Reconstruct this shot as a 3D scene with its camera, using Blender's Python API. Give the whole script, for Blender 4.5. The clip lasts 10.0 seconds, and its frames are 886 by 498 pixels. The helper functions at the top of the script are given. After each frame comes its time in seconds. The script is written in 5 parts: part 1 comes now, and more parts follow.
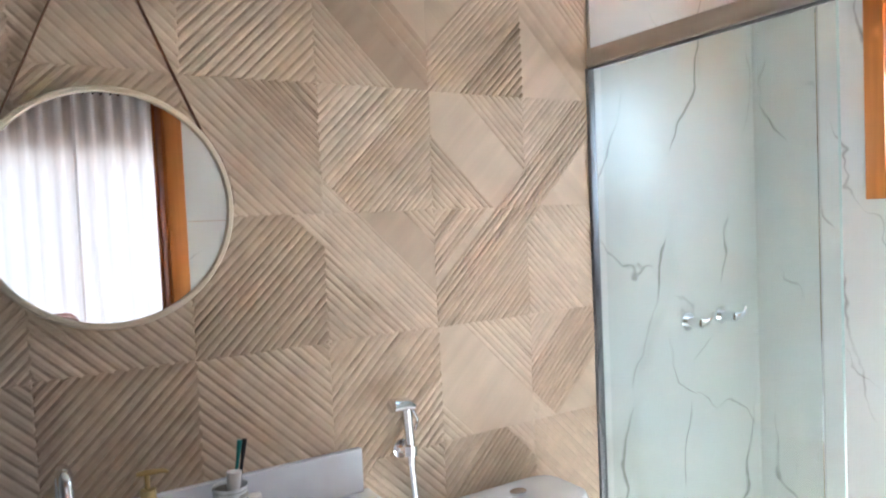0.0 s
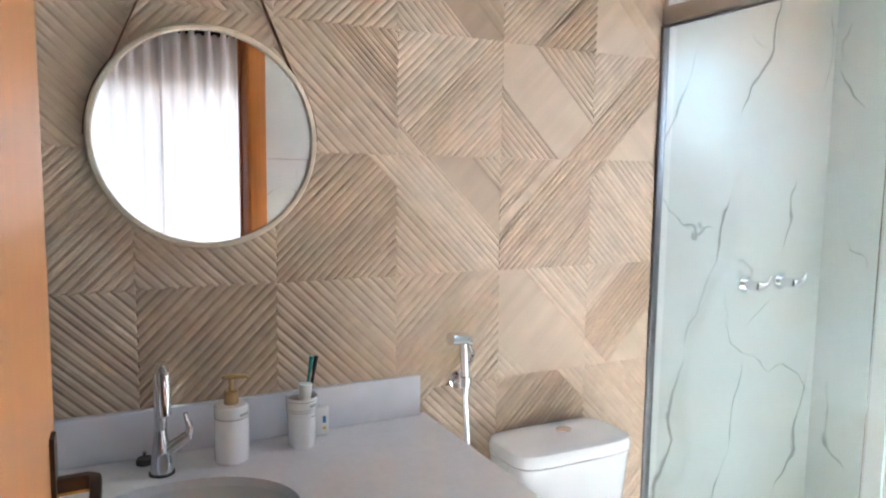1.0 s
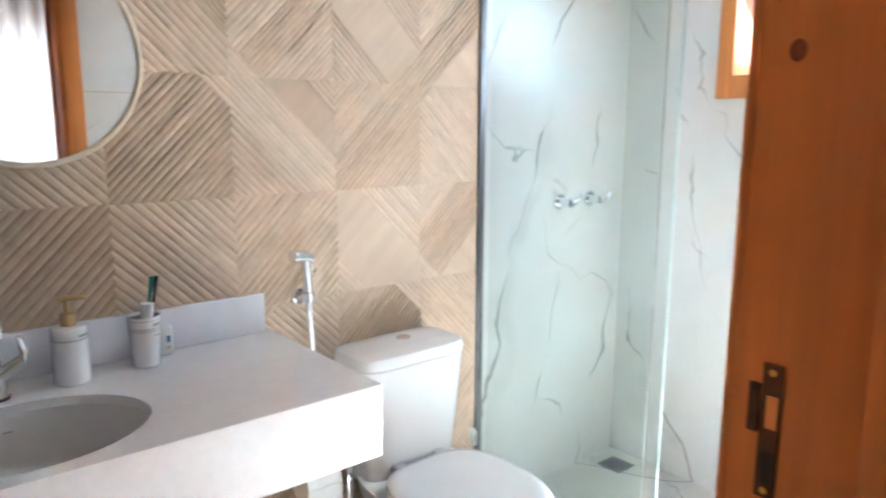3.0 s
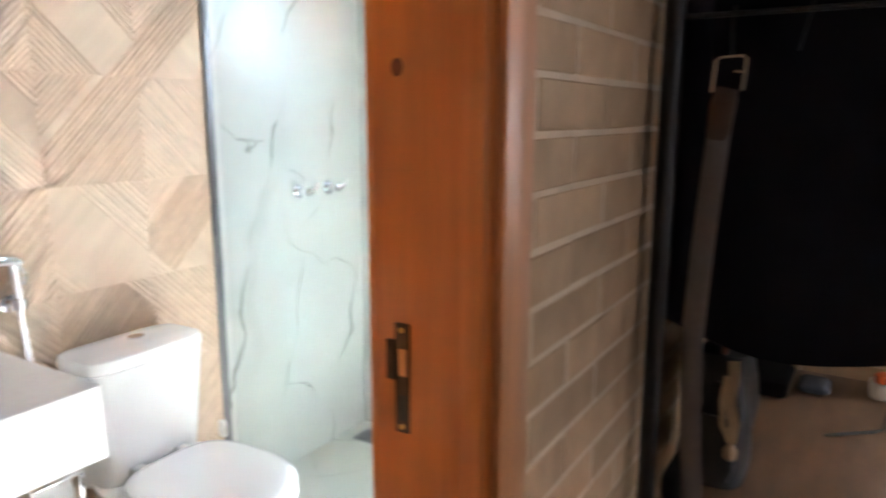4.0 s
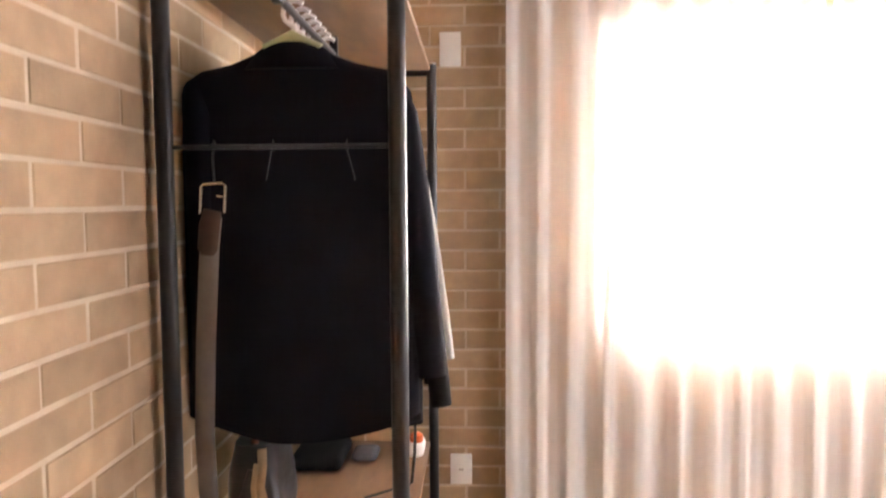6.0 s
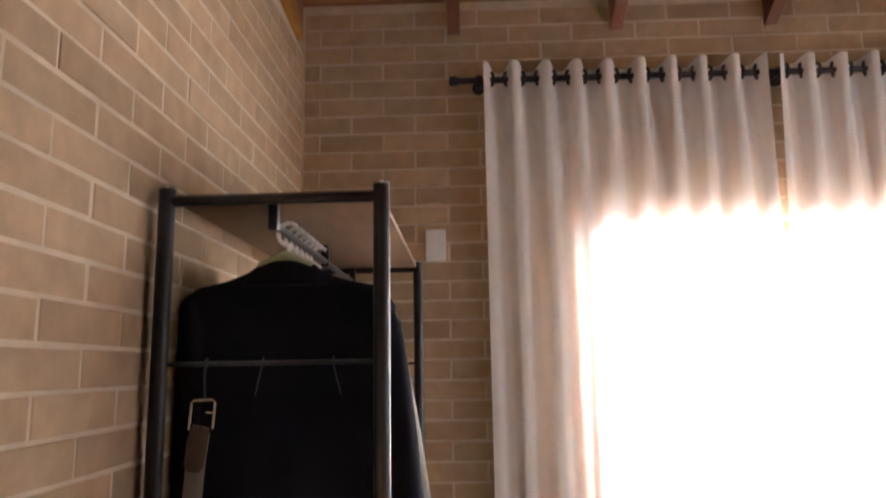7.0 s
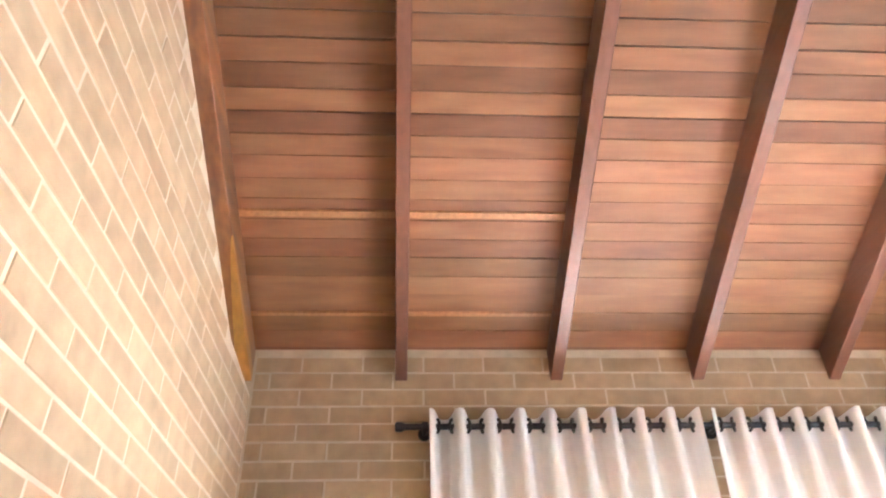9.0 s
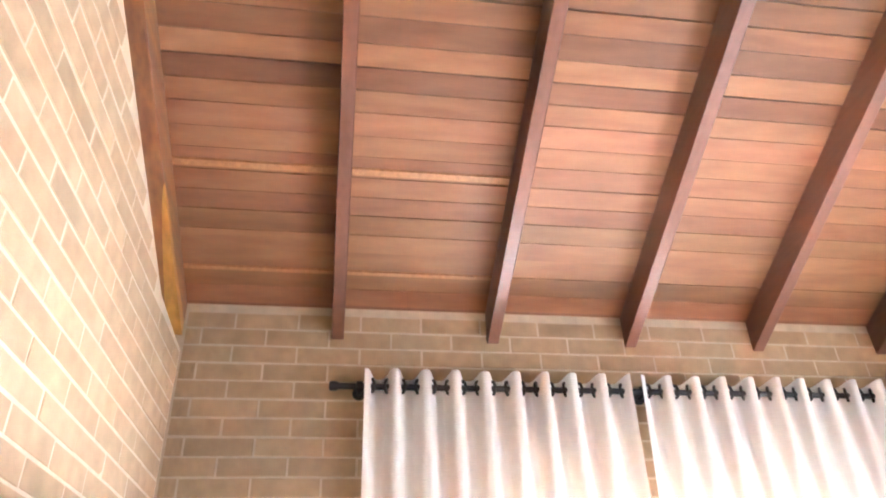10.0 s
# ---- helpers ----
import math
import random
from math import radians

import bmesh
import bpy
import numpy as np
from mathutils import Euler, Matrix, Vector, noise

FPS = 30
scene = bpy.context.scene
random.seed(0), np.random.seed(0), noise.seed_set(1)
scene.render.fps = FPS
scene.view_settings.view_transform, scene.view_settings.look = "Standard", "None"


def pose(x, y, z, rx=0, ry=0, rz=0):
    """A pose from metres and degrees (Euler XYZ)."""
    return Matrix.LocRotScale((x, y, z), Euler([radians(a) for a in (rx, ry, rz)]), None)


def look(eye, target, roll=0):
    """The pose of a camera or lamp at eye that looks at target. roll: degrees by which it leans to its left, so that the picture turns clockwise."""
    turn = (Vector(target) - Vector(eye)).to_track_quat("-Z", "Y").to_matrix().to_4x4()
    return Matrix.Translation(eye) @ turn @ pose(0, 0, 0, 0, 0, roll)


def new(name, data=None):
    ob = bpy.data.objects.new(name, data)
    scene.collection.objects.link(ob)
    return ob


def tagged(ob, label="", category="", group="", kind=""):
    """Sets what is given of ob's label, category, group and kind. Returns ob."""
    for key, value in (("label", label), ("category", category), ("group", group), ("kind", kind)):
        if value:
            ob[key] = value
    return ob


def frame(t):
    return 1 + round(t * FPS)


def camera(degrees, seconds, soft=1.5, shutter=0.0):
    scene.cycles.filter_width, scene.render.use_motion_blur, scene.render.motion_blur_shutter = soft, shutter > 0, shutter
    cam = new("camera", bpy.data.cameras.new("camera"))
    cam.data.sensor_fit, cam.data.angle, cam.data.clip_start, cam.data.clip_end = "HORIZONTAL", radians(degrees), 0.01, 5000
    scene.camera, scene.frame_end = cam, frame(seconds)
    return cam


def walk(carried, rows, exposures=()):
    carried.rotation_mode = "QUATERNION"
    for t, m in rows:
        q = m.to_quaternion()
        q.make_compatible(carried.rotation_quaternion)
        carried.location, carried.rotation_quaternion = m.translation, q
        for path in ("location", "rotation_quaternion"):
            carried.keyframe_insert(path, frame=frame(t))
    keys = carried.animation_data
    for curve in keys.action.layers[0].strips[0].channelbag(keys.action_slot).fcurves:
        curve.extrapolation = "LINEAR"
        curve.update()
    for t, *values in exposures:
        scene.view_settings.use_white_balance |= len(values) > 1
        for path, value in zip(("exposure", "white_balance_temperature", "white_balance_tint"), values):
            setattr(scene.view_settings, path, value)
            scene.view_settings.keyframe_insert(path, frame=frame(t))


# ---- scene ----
cam = camera(64.7, 10.0, 1.9, 0.4)
PATH = [
    (0, (0.027, -1.735, 1.508), (1.082, -0.038, 1.421), -2.5),
    (0.5, (0.001, -1.798, 1.505), (0.964, -0.052, 1.343), -0.8),
    (1, (-0.029, -1.818, 1.486), (0.866, -0.042, 1.273), 0.8),
    (1.5, (-0.058, -1.819, 1.468), (0.875, -0.072, 1.192), 1.5),
    (2, (-0.082, -1.835, 1.434), (0.88, -0.119, 1.079), -0.5),
    (2.2, (-0.087, -1.85, 1.432), (0.898, -0.154, 1.039), -0.1),
    (3.3, (-0.081, -1.958, 1.402), (1.305, -0.559, 1.053), -0.4),
    (3.5, (-0.074, -1.986, 1.42), (1.388, -0.676, 1.037), -0.7),
    (4, (-0.077, -2.088, 1.425), (1.596, -1.059, 1.046), 0.1),
    (4.5, (-0.091, -2.2, 1.434), (1.762, -1.533, 1.084), 0.7),
    (5, (-0.111, -2.291, 1.433), (1.832, -1.946, 1.108), 0.0),
    (5.2, (-0.107, -2.307, 1.43), (1.852, -2.062, 1.108), 0.1),
    (6.3, (-0.144, -2.36, 1.514), (1.856, -2.333, 1.49), -1.1),
    (6.5, (-0.163, -2.366, 1.538), (1.833, -2.325, 1.658), -1.0),
    (7, (-0.197, -2.372, 1.568), (1.775, -2.313, 1.9), -1.0),
    (7.5, (-0.224, -2.373, 1.601), (1.691, -2.357, 2.177), -1.1),
    (8, (-0.24, -2.382, 1.624), (1.598, -2.393, 2.413), -1.5),
    (8.5, (-0.248, -2.371, 1.654), (1.498, -2.43, 2.628), -1.7),
    (9, (-0.248, -2.355, 1.661), (1.385, -2.469, 2.81), -1.8),
    (9.5, (-0.243, -2.357, 1.679), (1.384, -2.577, 2.821), -2.5),
    (10, (-0.223, -2.37, 1.684), (1.459, -2.644, 2.732), -2.2),
]
EXPOSURES = [(0, 2.85, 5600, 10), (1, 3.0, 5600, 10), (2.2, 3.25, 5550, 10), (3.5, 3.1, 5500, 8), (4, 3.3, 5700, 9), (4.5, 4.4, 6050, 11), (5, 5.3, 6250, 12), (5.2, 5.3, 6250, 12),
             (6.5, 4.4, 6150, 13), (7, 3.85, 6100, 13), (7.5, 3.8, 5950, 12), (8, 4.3, 5750, 9), (8.5, 5.1, 5550, 5), (9, 5.55, 5500, 4), (9.5, 5.6, 5450, 5), (10, 5.7, 5350, 5)]
walk(cam, [(t, look(eye, target, roll)) for t, eye, target, roll in PATH], EXPOSURES)

# ---- light ----
SUN_WAY = Vector((-0.58, -0.24, -1.0)).normalized()
world = bpy.data.worlds.new("sky")
scene.world = world
world.use_nodes = True
wn = world.node_tree
sky = wn.nodes.new("ShaderNodeTexSky")
sky.sky_type, sky.sun_disc = "NISHITA", False
sky.sun_elevation, sky.sun_rotation = math.asin(-SUN_WAY.z), math.atan2(-SUN_WAY.x, -SUN_WAY.y)
wn.links.new(sky.outputs[0], wn.nodes["Background"].inputs[0])
wn.nodes["Background"].inputs[1].default_value = 0.05

sun_data = bpy.data.lights.new("sun", "SUN")
sun_data.energy, sun_data.angle, sun_data.color = 2.5, radians(0.6), (1.0, 0.95, 0.87)
new("sun", sun_data).matrix_world = look((0, 0, 0), SUN_WAY)


def window_light(eye, way, width, height, power, colour, spread=180):
    """Daylight of the sky in a window's opening; a narrow spread makes it an added beam."""
    data = bpy.data.lights.new("window_lamp", "AREA")
    data.shape, data.size, data.size_y, data.energy, data.color = "RECTANGLE", width, height, power, colour
    data.spread = radians(spread)
    new("window_lamp", data).matrix_world = look(eye, Vector(eye) + Vector(way))


window_light((2.60, -3.60, 1.62), (-1, 0, -0.12), 2.00, 1.40, 44, (1.0, 0.97, 0.93))
window_light((2.43, -0.90, 1.82), (-1, -0.15, -0.85), 0.52, 0.50, 1.5, (0.80, 0.91, 1.0))
# narrow beam added beside the sun, so the unseen bathroom floor bounces light up
window_light((2.34, -0.92, 1.74), (-0.58, -0.24, -1), 0.44, 0.12, 8.5, (1.0, 0.98, 0.95), 28)
window_light((0.55, -5.32, 1.25), (0, 1, 0), 2.40, 2.20, 8, (1.0, 0.97, 0.93))


# ---- materials ----
def mat(name, colour, rough=0.6, metal=0.0, vary=0.0, noise_scale=8.0, grain=None, bump=0.0, bump_scale=60.0, rand=0.0, island=0.0,
        spec=0.5, coat=0.0, second=None, detail=4.0, turn=0, hue=0.0):
    """A surface with blotches (vary), stretched grain, bump, and shades that differ from piece to piece."""
    m = bpy.data.materials.new(name)
    m.use_nodes = True
    nt = m.node_tree
    N, L = nt.nodes, nt.links
    b = N["Principled BSDF"]
    b.inputs["Roughness"].default_value, b.inputs["Metallic"].default_value = rough, metal
    b.inputs["Specular IOR Level"].default_value = spec
    b.inputs["Coat Weight"].default_value = coat
    b.inputs["Coat Roughness"].default_value = 0.15
    tc = N.new("ShaderNodeTexCoord")
    vec = tc.outputs["Object"]
    info = N.new("ShaderNodeObjectInfo")
    geo = N.new("ShaderNodeNewGeometry")
    if rand or island:
        add = N.new("ShaderNodeVectorMath"); add.operation = "ADD"
        mul = N.new("ShaderNodeMath"); mul.operation = "MULTIPLY"; mul.inputs[1].default_value = 37.0
        L.new(info.outputs["Random"] if rand else geo.outputs["Random Per Island"], mul.inputs[0])
        L.new(vec, add.inputs[0]); L.new(mul.outputs[0], add.inputs[1])
        vec = add.outputs[0]
    mp = N.new("ShaderNodeMapping")
    mp.inputs["Scale"].default_value = grain or (1, 1, 1)
    if turn:
        tip = N.new("ShaderNodeMapping")
        tip.inputs["Rotation"].default_value = (0, radians(turn), 0)
        L.new(vec, tip.inputs[0])
        L.new(tip.outputs[0], mp.inputs[0])
    else:
        L.new(vec, mp.inputs[0])
    nz = N.new("ShaderNodeTexNoise")
    nz.inputs["Scale"].default_value, nz.inputs["Detail"].default_value = noise_scale, detail
    L.new(mp.outputs[0], nz.inputs["Vector"])
    big = N.new("ShaderNodeTexNoise")
    big.inputs["Scale"].default_value = noise_scale * 0.22
    L.new(vec, big.inputs["Vector"])
    avg = N.new("ShaderNodeMath"); avg.operation = "MULTIPLY_ADD"
    avg.inputs[1].default_value, avg.inputs[2].default_value = 0.6, 0.0
    L.new(nz.outputs["Fac"], avg.inputs[0])
    tot = N.new("ShaderNodeMath"); tot.operation = "MULTIPLY_ADD"; tot.inputs[1].default_value = 0.4
    L.new(big.outputs["Fac"], tot.inputs[0]); L.new(avg.outputs[0], tot.inputs[2])
    ramp = N.new("ShaderNodeValToRGB")
    c1 = [c * (1 - vary) for c in colour]
    c2 = list(second) if second else [min(1, c * (1 + vary)) for c in colour]
    ramp.color_ramp.elements[0].position, ramp.color_ramp.elements[1].position = 0.35, 0.65
    ramp.color_ramp.elements[0].color, ramp.color_ramp.elements[1].color = (*c1, 1), (*c2, 1)
    L.new(tot.outputs[0], ramp.inputs[0])
    out = ramp.outputs[0]
    if rand or island:
        hsv = N.new("ShaderNodeHueSaturation")
        rng = N.new("ShaderNodeMapRange")
        k = rand or island
        rng.inputs["To Min"].default_value, rng.inputs["To Max"].default_value = 1 - k, 1 + k
        L.new(info.outputs["Random"] if rand else geo.outputs["Random Per Island"], rng.inputs["Value"])
        L.new(rng.outputs[0], hsv.inputs["Value"]); L.new(out, hsv.inputs["Color"])
        if hue:
            wn1 = N.new("ShaderNodeTexWhiteNoise"); wn1.noise_dimensions = "1D"
            L.new(info.outputs["Random"] if rand else geo.outputs["Random Per Island"], wn1.inputs["W"])
            hr = N.new("ShaderNodeMapRange")
            hr.inputs["To Min"].default_value, hr.inputs["To Max"].default_value = 0.5 - hue * 0.4, 0.5 + hue
            L.new(wn1.outputs["Value"], hr.inputs["Value"]); L.new(hr.outputs[0], hsv.inputs["Hue"])
        out = hsv.outputs[0]
    L.new(out, b.inputs["Base Color"])
    rr = N.new("ShaderNodeMapRange")
    rr.inputs["To Min"].default_value, rr.inputs["To Max"].default_value = max(0.02, rough * 0.85), min(1, rough * 1.15)
    L.new(nz.outputs["Fac"], rr.inputs["Value"]); L.new(rr.outputs[0], b.inputs["Roughness"])
    if bump:
        bn = N.new("ShaderNodeTexNoise"); bn.inputs["Scale"].default_value = bump_scale; bn.inputs["Detail"].default_value = 5
        L.new(mp.outputs[0] if grain else vec, bn.inputs["Vector"])
        bp = N.new("ShaderNodeBump"); bp.inputs["Strength"].default_value = bump; bp.inputs["Distance"].default_value = 0.004
        L.new(bn.outputs["Fac"], bp.inputs["Height"]); L.new(bp.outputs[0], b.inputs["Normal"])
    return m


def marble(name, vein=0.55, rough=0.12, base=(0.80, 0.79, 0.765)):
    """White polished stone with broken grey veins that climb steeply."""
    m = bpy.data.materials.new(name)
    m.use_nodes = True
    nt = m.node_tree
    N, L = nt.nodes, nt.links
    b = N["Principled BSDF"]
    b.inputs["Roughness"].default_value = rough
    tc = N.new("ShaderNodeTexCoord")
    flow = N.new("ShaderNodeTexNoise")
    flow.inputs["Scale"].default_value, flow.inputs["Detail"].default_value, flow.inputs["Roughness"].default_value = 2.3, 4, 0.48
    L.new(tc.outputs["Object"], flow.inputs["Vector"])

    def veins(way, spacing, width, wander, offset, strength):
        """Open lines across the given way, that wander, swell and break off."""
        dot = N.new("ShaderNodeVectorMath"); dot.operation = "DOT_PRODUCT"; dot.inputs[1].default_value = [c / spacing for c in way]
        L.new(tc.outputs["Object"], dot.inputs[0])
        add = N.new("ShaderNodeMath"); add.operation = "MULTIPLY_ADD"; add.inputs[1].default_value = wander
        L.new(flow.outputs["Fac"], add.inputs[0]); L.new(dot.outputs["Value"], add.inputs[2])
        fr0 = N.new("ShaderNodeMath"); fr0.operation = "FRACT"; L.new(add.outputs[0], fr0.inputs[0])
        sub = N.new("ShaderNodeMath"); sub.operation = "SUBTRACT"; sub.inputs[1].default_value = 0.5
        L.new(fr0.outputs[0], sub.inputs[0])
        ab = N.new("ShaderNodeMath"); ab.operation = "ABSOLUTE"; L.new(sub.outputs[0], ab.inputs[0])
        mp = N.new("ShaderNodeMapping"); mp.inputs["Location"].default_value = offset
        L.new(tc.outputs["Object"], mp.inputs[0])
        fade = N.new("ShaderNodeTexNoise"); fade.inputs["Scale"].default_value = 3.6; fade.inputs["Detail"].default_value = 3
        L.new(mp.outputs[0], fade.inputs["Vector"])
        fr = N.new("ShaderNodeMapRange")
        fr.inputs["From Min"].default_value, fr.inputs["From Max"].default_value = 0.43, 0.60
        L.new(fade.outputs["Fac"], fr.inputs["Value"])
        wd = N.new("ShaderNodeMath"); wd.operation = "MULTIPLY_ADD"; wd.inputs[1].default_value, wd.inputs[2].default_value = width, width * 0.35
        L.new(fr.outputs[0], wd.inputs[0])
        rg = N.new("ShaderNodeMapRange")
        rg.inputs["From Min"].default_value = 0.0
        rg.inputs["To Min"].default_value, rg.inputs["To Max"].default_value = strength, 0.0
        L.new(wd.outputs[0], rg.inputs["From Max"]); L.new(ab.outputs[0], rg.inputs["Value"])
        mu = N.new("ShaderNodeMath"); mu.operation = "MULTIPLY"
        L.new(rg.outputs[0], mu.inputs[0]); L.new(fr.outputs[0], mu.inputs[1])
        return mu.outputs[0]

    v1 = veins((0.96, 0.75, -0.30), 0.30, 0.020, 1.1, (3.1, 1.7, 0.4), vein)
    v2 = veins((0.75, -0.85, 0.55), 0.46, 0.010, 1.5, (9.3, 4.2, 6.6), vein * 0.75)
    v3 = veins((0.96, 0.75, -0.30), 0.62, 0.10, 1.1, (5.5, 8.2, 2.2), vein * 0.20)
    s1 = N.new("ShaderNodeMath"); s1.operation = "ADD"; L.new(v1, s1.inputs[0]); L.new(v2, s1.inputs[1])
    s2 = N.new("ShaderNodeMath"); s2.operation = "ADD"; s2.use_clamp = True; L.new(s1.outputs[0], s2.inputs[0]); L.new(v3, s2.inputs[1])
    cl = N.new("ShaderNodeTexNoise"); cl.inputs["Scale"].default_value = 1.4
    L.new(tc.outputs["Object"], cl.inputs["Vector"])
    ramp = N.new("ShaderNodeValToRGB")
    ramp.color_ramp.elements[0].position, ramp.color_ramp.elements[1].position = 0.35, 0.7
    ramp.color_ramp.elements[0].color = (*base, 1)
    ramp.color_ramp.elements[1].color = (base[0] * 0.95, base[1] * 0.93, base[2] * 0.88, 1)
    L.new(cl.outputs["Fac"], ramp.inputs[0])
    mx = N.new("ShaderNodeMixRGB"); mx.inputs[2].default_value = (0.20, 0.185, 0.17, 1)
    L.new(s2.outputs[0], mx.inputs[0]); L.new(ramp.outputs[0], mx.inputs[1])
    L.new(mx.outputs[0], b.inputs["Base Color"])
    return m


def glass(name, colour, rough=0.0, clear=0.9):
    """Flat pane: mostly clear, with a mirror's sheen by the angle."""
    m = bpy.data.materials.new(name)
    m.use_nodes = True
    nt = m.node_tree
    N, L = nt.nodes, nt.links
    N.remove(N["Principled BSDF"])
    tr = N.new("ShaderNodeBsdfTransparent"); tr.inputs[0].default_value = (*colour, 1)
    gl = N.new("ShaderNodeBsdfGlossy"); gl.inputs["Roughness"].default_value = 0.01
    lw = N.new("ShaderNodeLayerWeight")
    pw = N.new("ShaderNodeMath"); pw.operation = "POWER"; pw.inputs[1].default_value = 5.0
    fr = N.new("ShaderNodeMath"); fr.operation = "MULTIPLY_ADD"; fr.inputs[1].default_value, fr.inputs[2].default_value = 0.8, 0.025
    L.new(lw.outputs["Facing"], pw.inputs[0]); L.new(pw.outputs[0], fr.inputs[0])
    mx = N.new("ShaderNodeMixShader")
    L.new(fr.outputs[0], mx.inputs[0]); L.new(tr.outputs[0], mx.inputs[1]); L.new(gl.outputs[0], mx.inputs[2])
    L.new(mx.outputs[0], N["Material Output"].inputs[0])
    return m


def cloth_sheer(name, colour, through_share):
    m = bpy.data.materials.new(name)
    m.use_nodes = True
    nt = m.node_tree
    N, L = nt.nodes, nt.links
    N.remove(N["Principled BSDF"])
    tc = N.new("ShaderNodeTexCoord")
    mp = N.new("ShaderNodeMapping"); mp.inputs["Scale"].default_value = (1, 1, 0.06)
    nz = N.new("ShaderNodeTexNoise"); nz.inputs["Scale"].default_value = 160
    L.new(tc.outputs["Object"], mp.inputs[0]); L.new(mp.outputs[0], nz.inputs["Vector"])
    ramp = N.new("ShaderNodeValToRGB")
    ramp.color_ramp.elements[0].color = (*[c * 0.93 for c in colour], 1)
    ramp.color_ramp.elements[1].color = (*colour, 1)
    L.new(nz.outputs["Fac"], ramp.inputs[0])
    df = N.new("ShaderNodeBsdfDiffuse"); tl = N.new("ShaderNodeBsdfTranslucent")
    L.new(ramp.outputs[0], df.inputs[0]); L.new(ramp.outputs[0], tl.inputs[0])
    mx = N.new("ShaderNodeMixShader"); mx.inputs[0].default_value = through_share
    L.new(df.outputs[0], mx.inputs[1]); L.new(tl.outputs[0], mx.inputs[2])
    L.new(mx.outputs[0], N["Material Output"].inputs[0])
    return m


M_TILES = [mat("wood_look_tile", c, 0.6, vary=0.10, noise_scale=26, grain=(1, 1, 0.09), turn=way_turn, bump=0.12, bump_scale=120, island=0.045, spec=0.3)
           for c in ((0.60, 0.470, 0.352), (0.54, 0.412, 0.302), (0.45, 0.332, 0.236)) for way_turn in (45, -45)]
M_GROUT = mat("grout", (0.54, 0.41, 0.30), 0.9, vary=0.1, noise_scale=30)
M_MARBLE = marble("white_marble", vein=0.8, rough=0.27, base=(0.68, 0.685, 0.675))
M_FLOOR_MARBLE = marble("white_marble_floor", vein=0.8, rough=0.10, base=(0.66, 0.65, 0.62))
M_PLASTER = mat("white_plaster", (0.78, 0.76, 0.72), 0.8, vary=0.05, noise_scale=5, bump=0.08, bump_scale=120)
M_MORTAR = mat("mortar", (0.56, 0.45, 0.325), 0.9, vary=0.14, noise_scale=18, bump=0.3, bump_scale=130)
M_BRICK = mat("soil_cement_brick", (0.42, 0.298, 0.186), 0.82, vary=0.15, noise_scale=16, bump=0.22, bump_scale=150, rand=0.09, spec=0.25)
M_BRICK_REST = mat("soil_cement_brick_joined", (0.42, 0.298, 0.186), 0.82, vary=0.15, noise_scale=16, bump=0.22, bump_scale=150, island=0.09, spec=0.25)
M_DOOR = mat("varnished_orange_wood", (0.55, 0.20, 0.045), 0.34, vary=0.13, noise_scale=9, grain=(7, 7, 0.35), bump=0.05, bump_scale=40, spec=0.5, coat=0.2)
M_LEAF = mat("varnished_light_wood", (0.56, 0.250, 0.095), 0.36, vary=0.10, noise_scale=7, grain=(4, 4, 0.25), bump=0.05, bump_scale=40, spec=0.4, coat=0.05)
M_CASING = mat("satin_casing_wood", (0.42, 0.20, 0.085), 0.42, vary=0.2, noise_scale=9, grain=(7, 7, 0.4), bump=0.05, bump_scale=40)
M_CEIL = mat("red_ceiling_boards", (0.205, 0.088, 0.044), 0.50, vary=0.07, noise_scale=7, grain=(3, 0.5, 3), bump=0.07, bump_scale=30, island=0.30, spec=0.35,
             second=(0.285, 0.130, 0.064), hue=0.009)
M_BEAM = mat("red_beam_wood", (0.17, 0.070, 0.043), 0.36, vary=0.15, noise_scale=7, grain=(0.5, 6, 6), bump=0.08, bump_scale=30)
M_BEAM_PALE = mat("beam_pale_streak_wood", (0.22, 0.085, 0.045), 0.40, vary=0.3, noise_scale=5, grain=(0.4, 6, 6), bump=0.08, bump_scale=30, second=(0.33, 0.14, 0.048))
M_KNOT = mat("dark_knot_wood", (0.20, 0.058, 0.018), 0.4, vary=0.4, noise_scale=120)
M_SAPWOOD = mat("golden_sapwood", (0.52, 0.26, 0.06), 0.42, vary=0.25, noise_scale=6, grain=(0.4, 6, 6), bump=0.06, bump_scale=30)
M_FLOOR = mat("brown_floor_tile", (0.24, 0.16, 0.10), 0.35, vary=0.25, noise_scale=5, grain=(0.5, 4, 1))
M_SHELF = mat("brown_shelf_board", (0.22, 0.13, 0.075), 0.5, vary=0.3, noise_scale=5, grain=(1.2, 5, 5), bump=0.05)
M_QUARTZ = mat("white_quartz", (0.80, 0.795, 0.80), 0.16, vary=0.03, noise_scale=60, spec=0.5)
M_SPLASH = mat("grey_white_quartz", (0.70, 0.71, 0.75), 0.2, vary=0.06, noise_scale=9, spec=0.5)
M_CERAMIC = mat("white_ceramic", (0.84, 0.84, 0.84), 0.08, vary=0.01, noise_scale=4, spec=0.5, coat=0.4)
M_BASIN = mat("basin_ceramic", (0.80, 0.79, 0.77), 0.12, vary=0.02, noise_scale=4, spec=0.5)
M_PLASTIC = mat("white_plastic", (0.78, 0.77, 0.75), 0.35, vary=0.02, noise_scale=10)
M_CHROME = mat("chrome", (0.80, 0.80, 0.82), 0.07, 1.0, vary=0.02)
M_ALU = mat("brushed_aluminium", (0.50, 0.48, 0.47), 0.34, 1.0, vary=0.06, noise_scale=40, grain=(1, 0.1, 1))
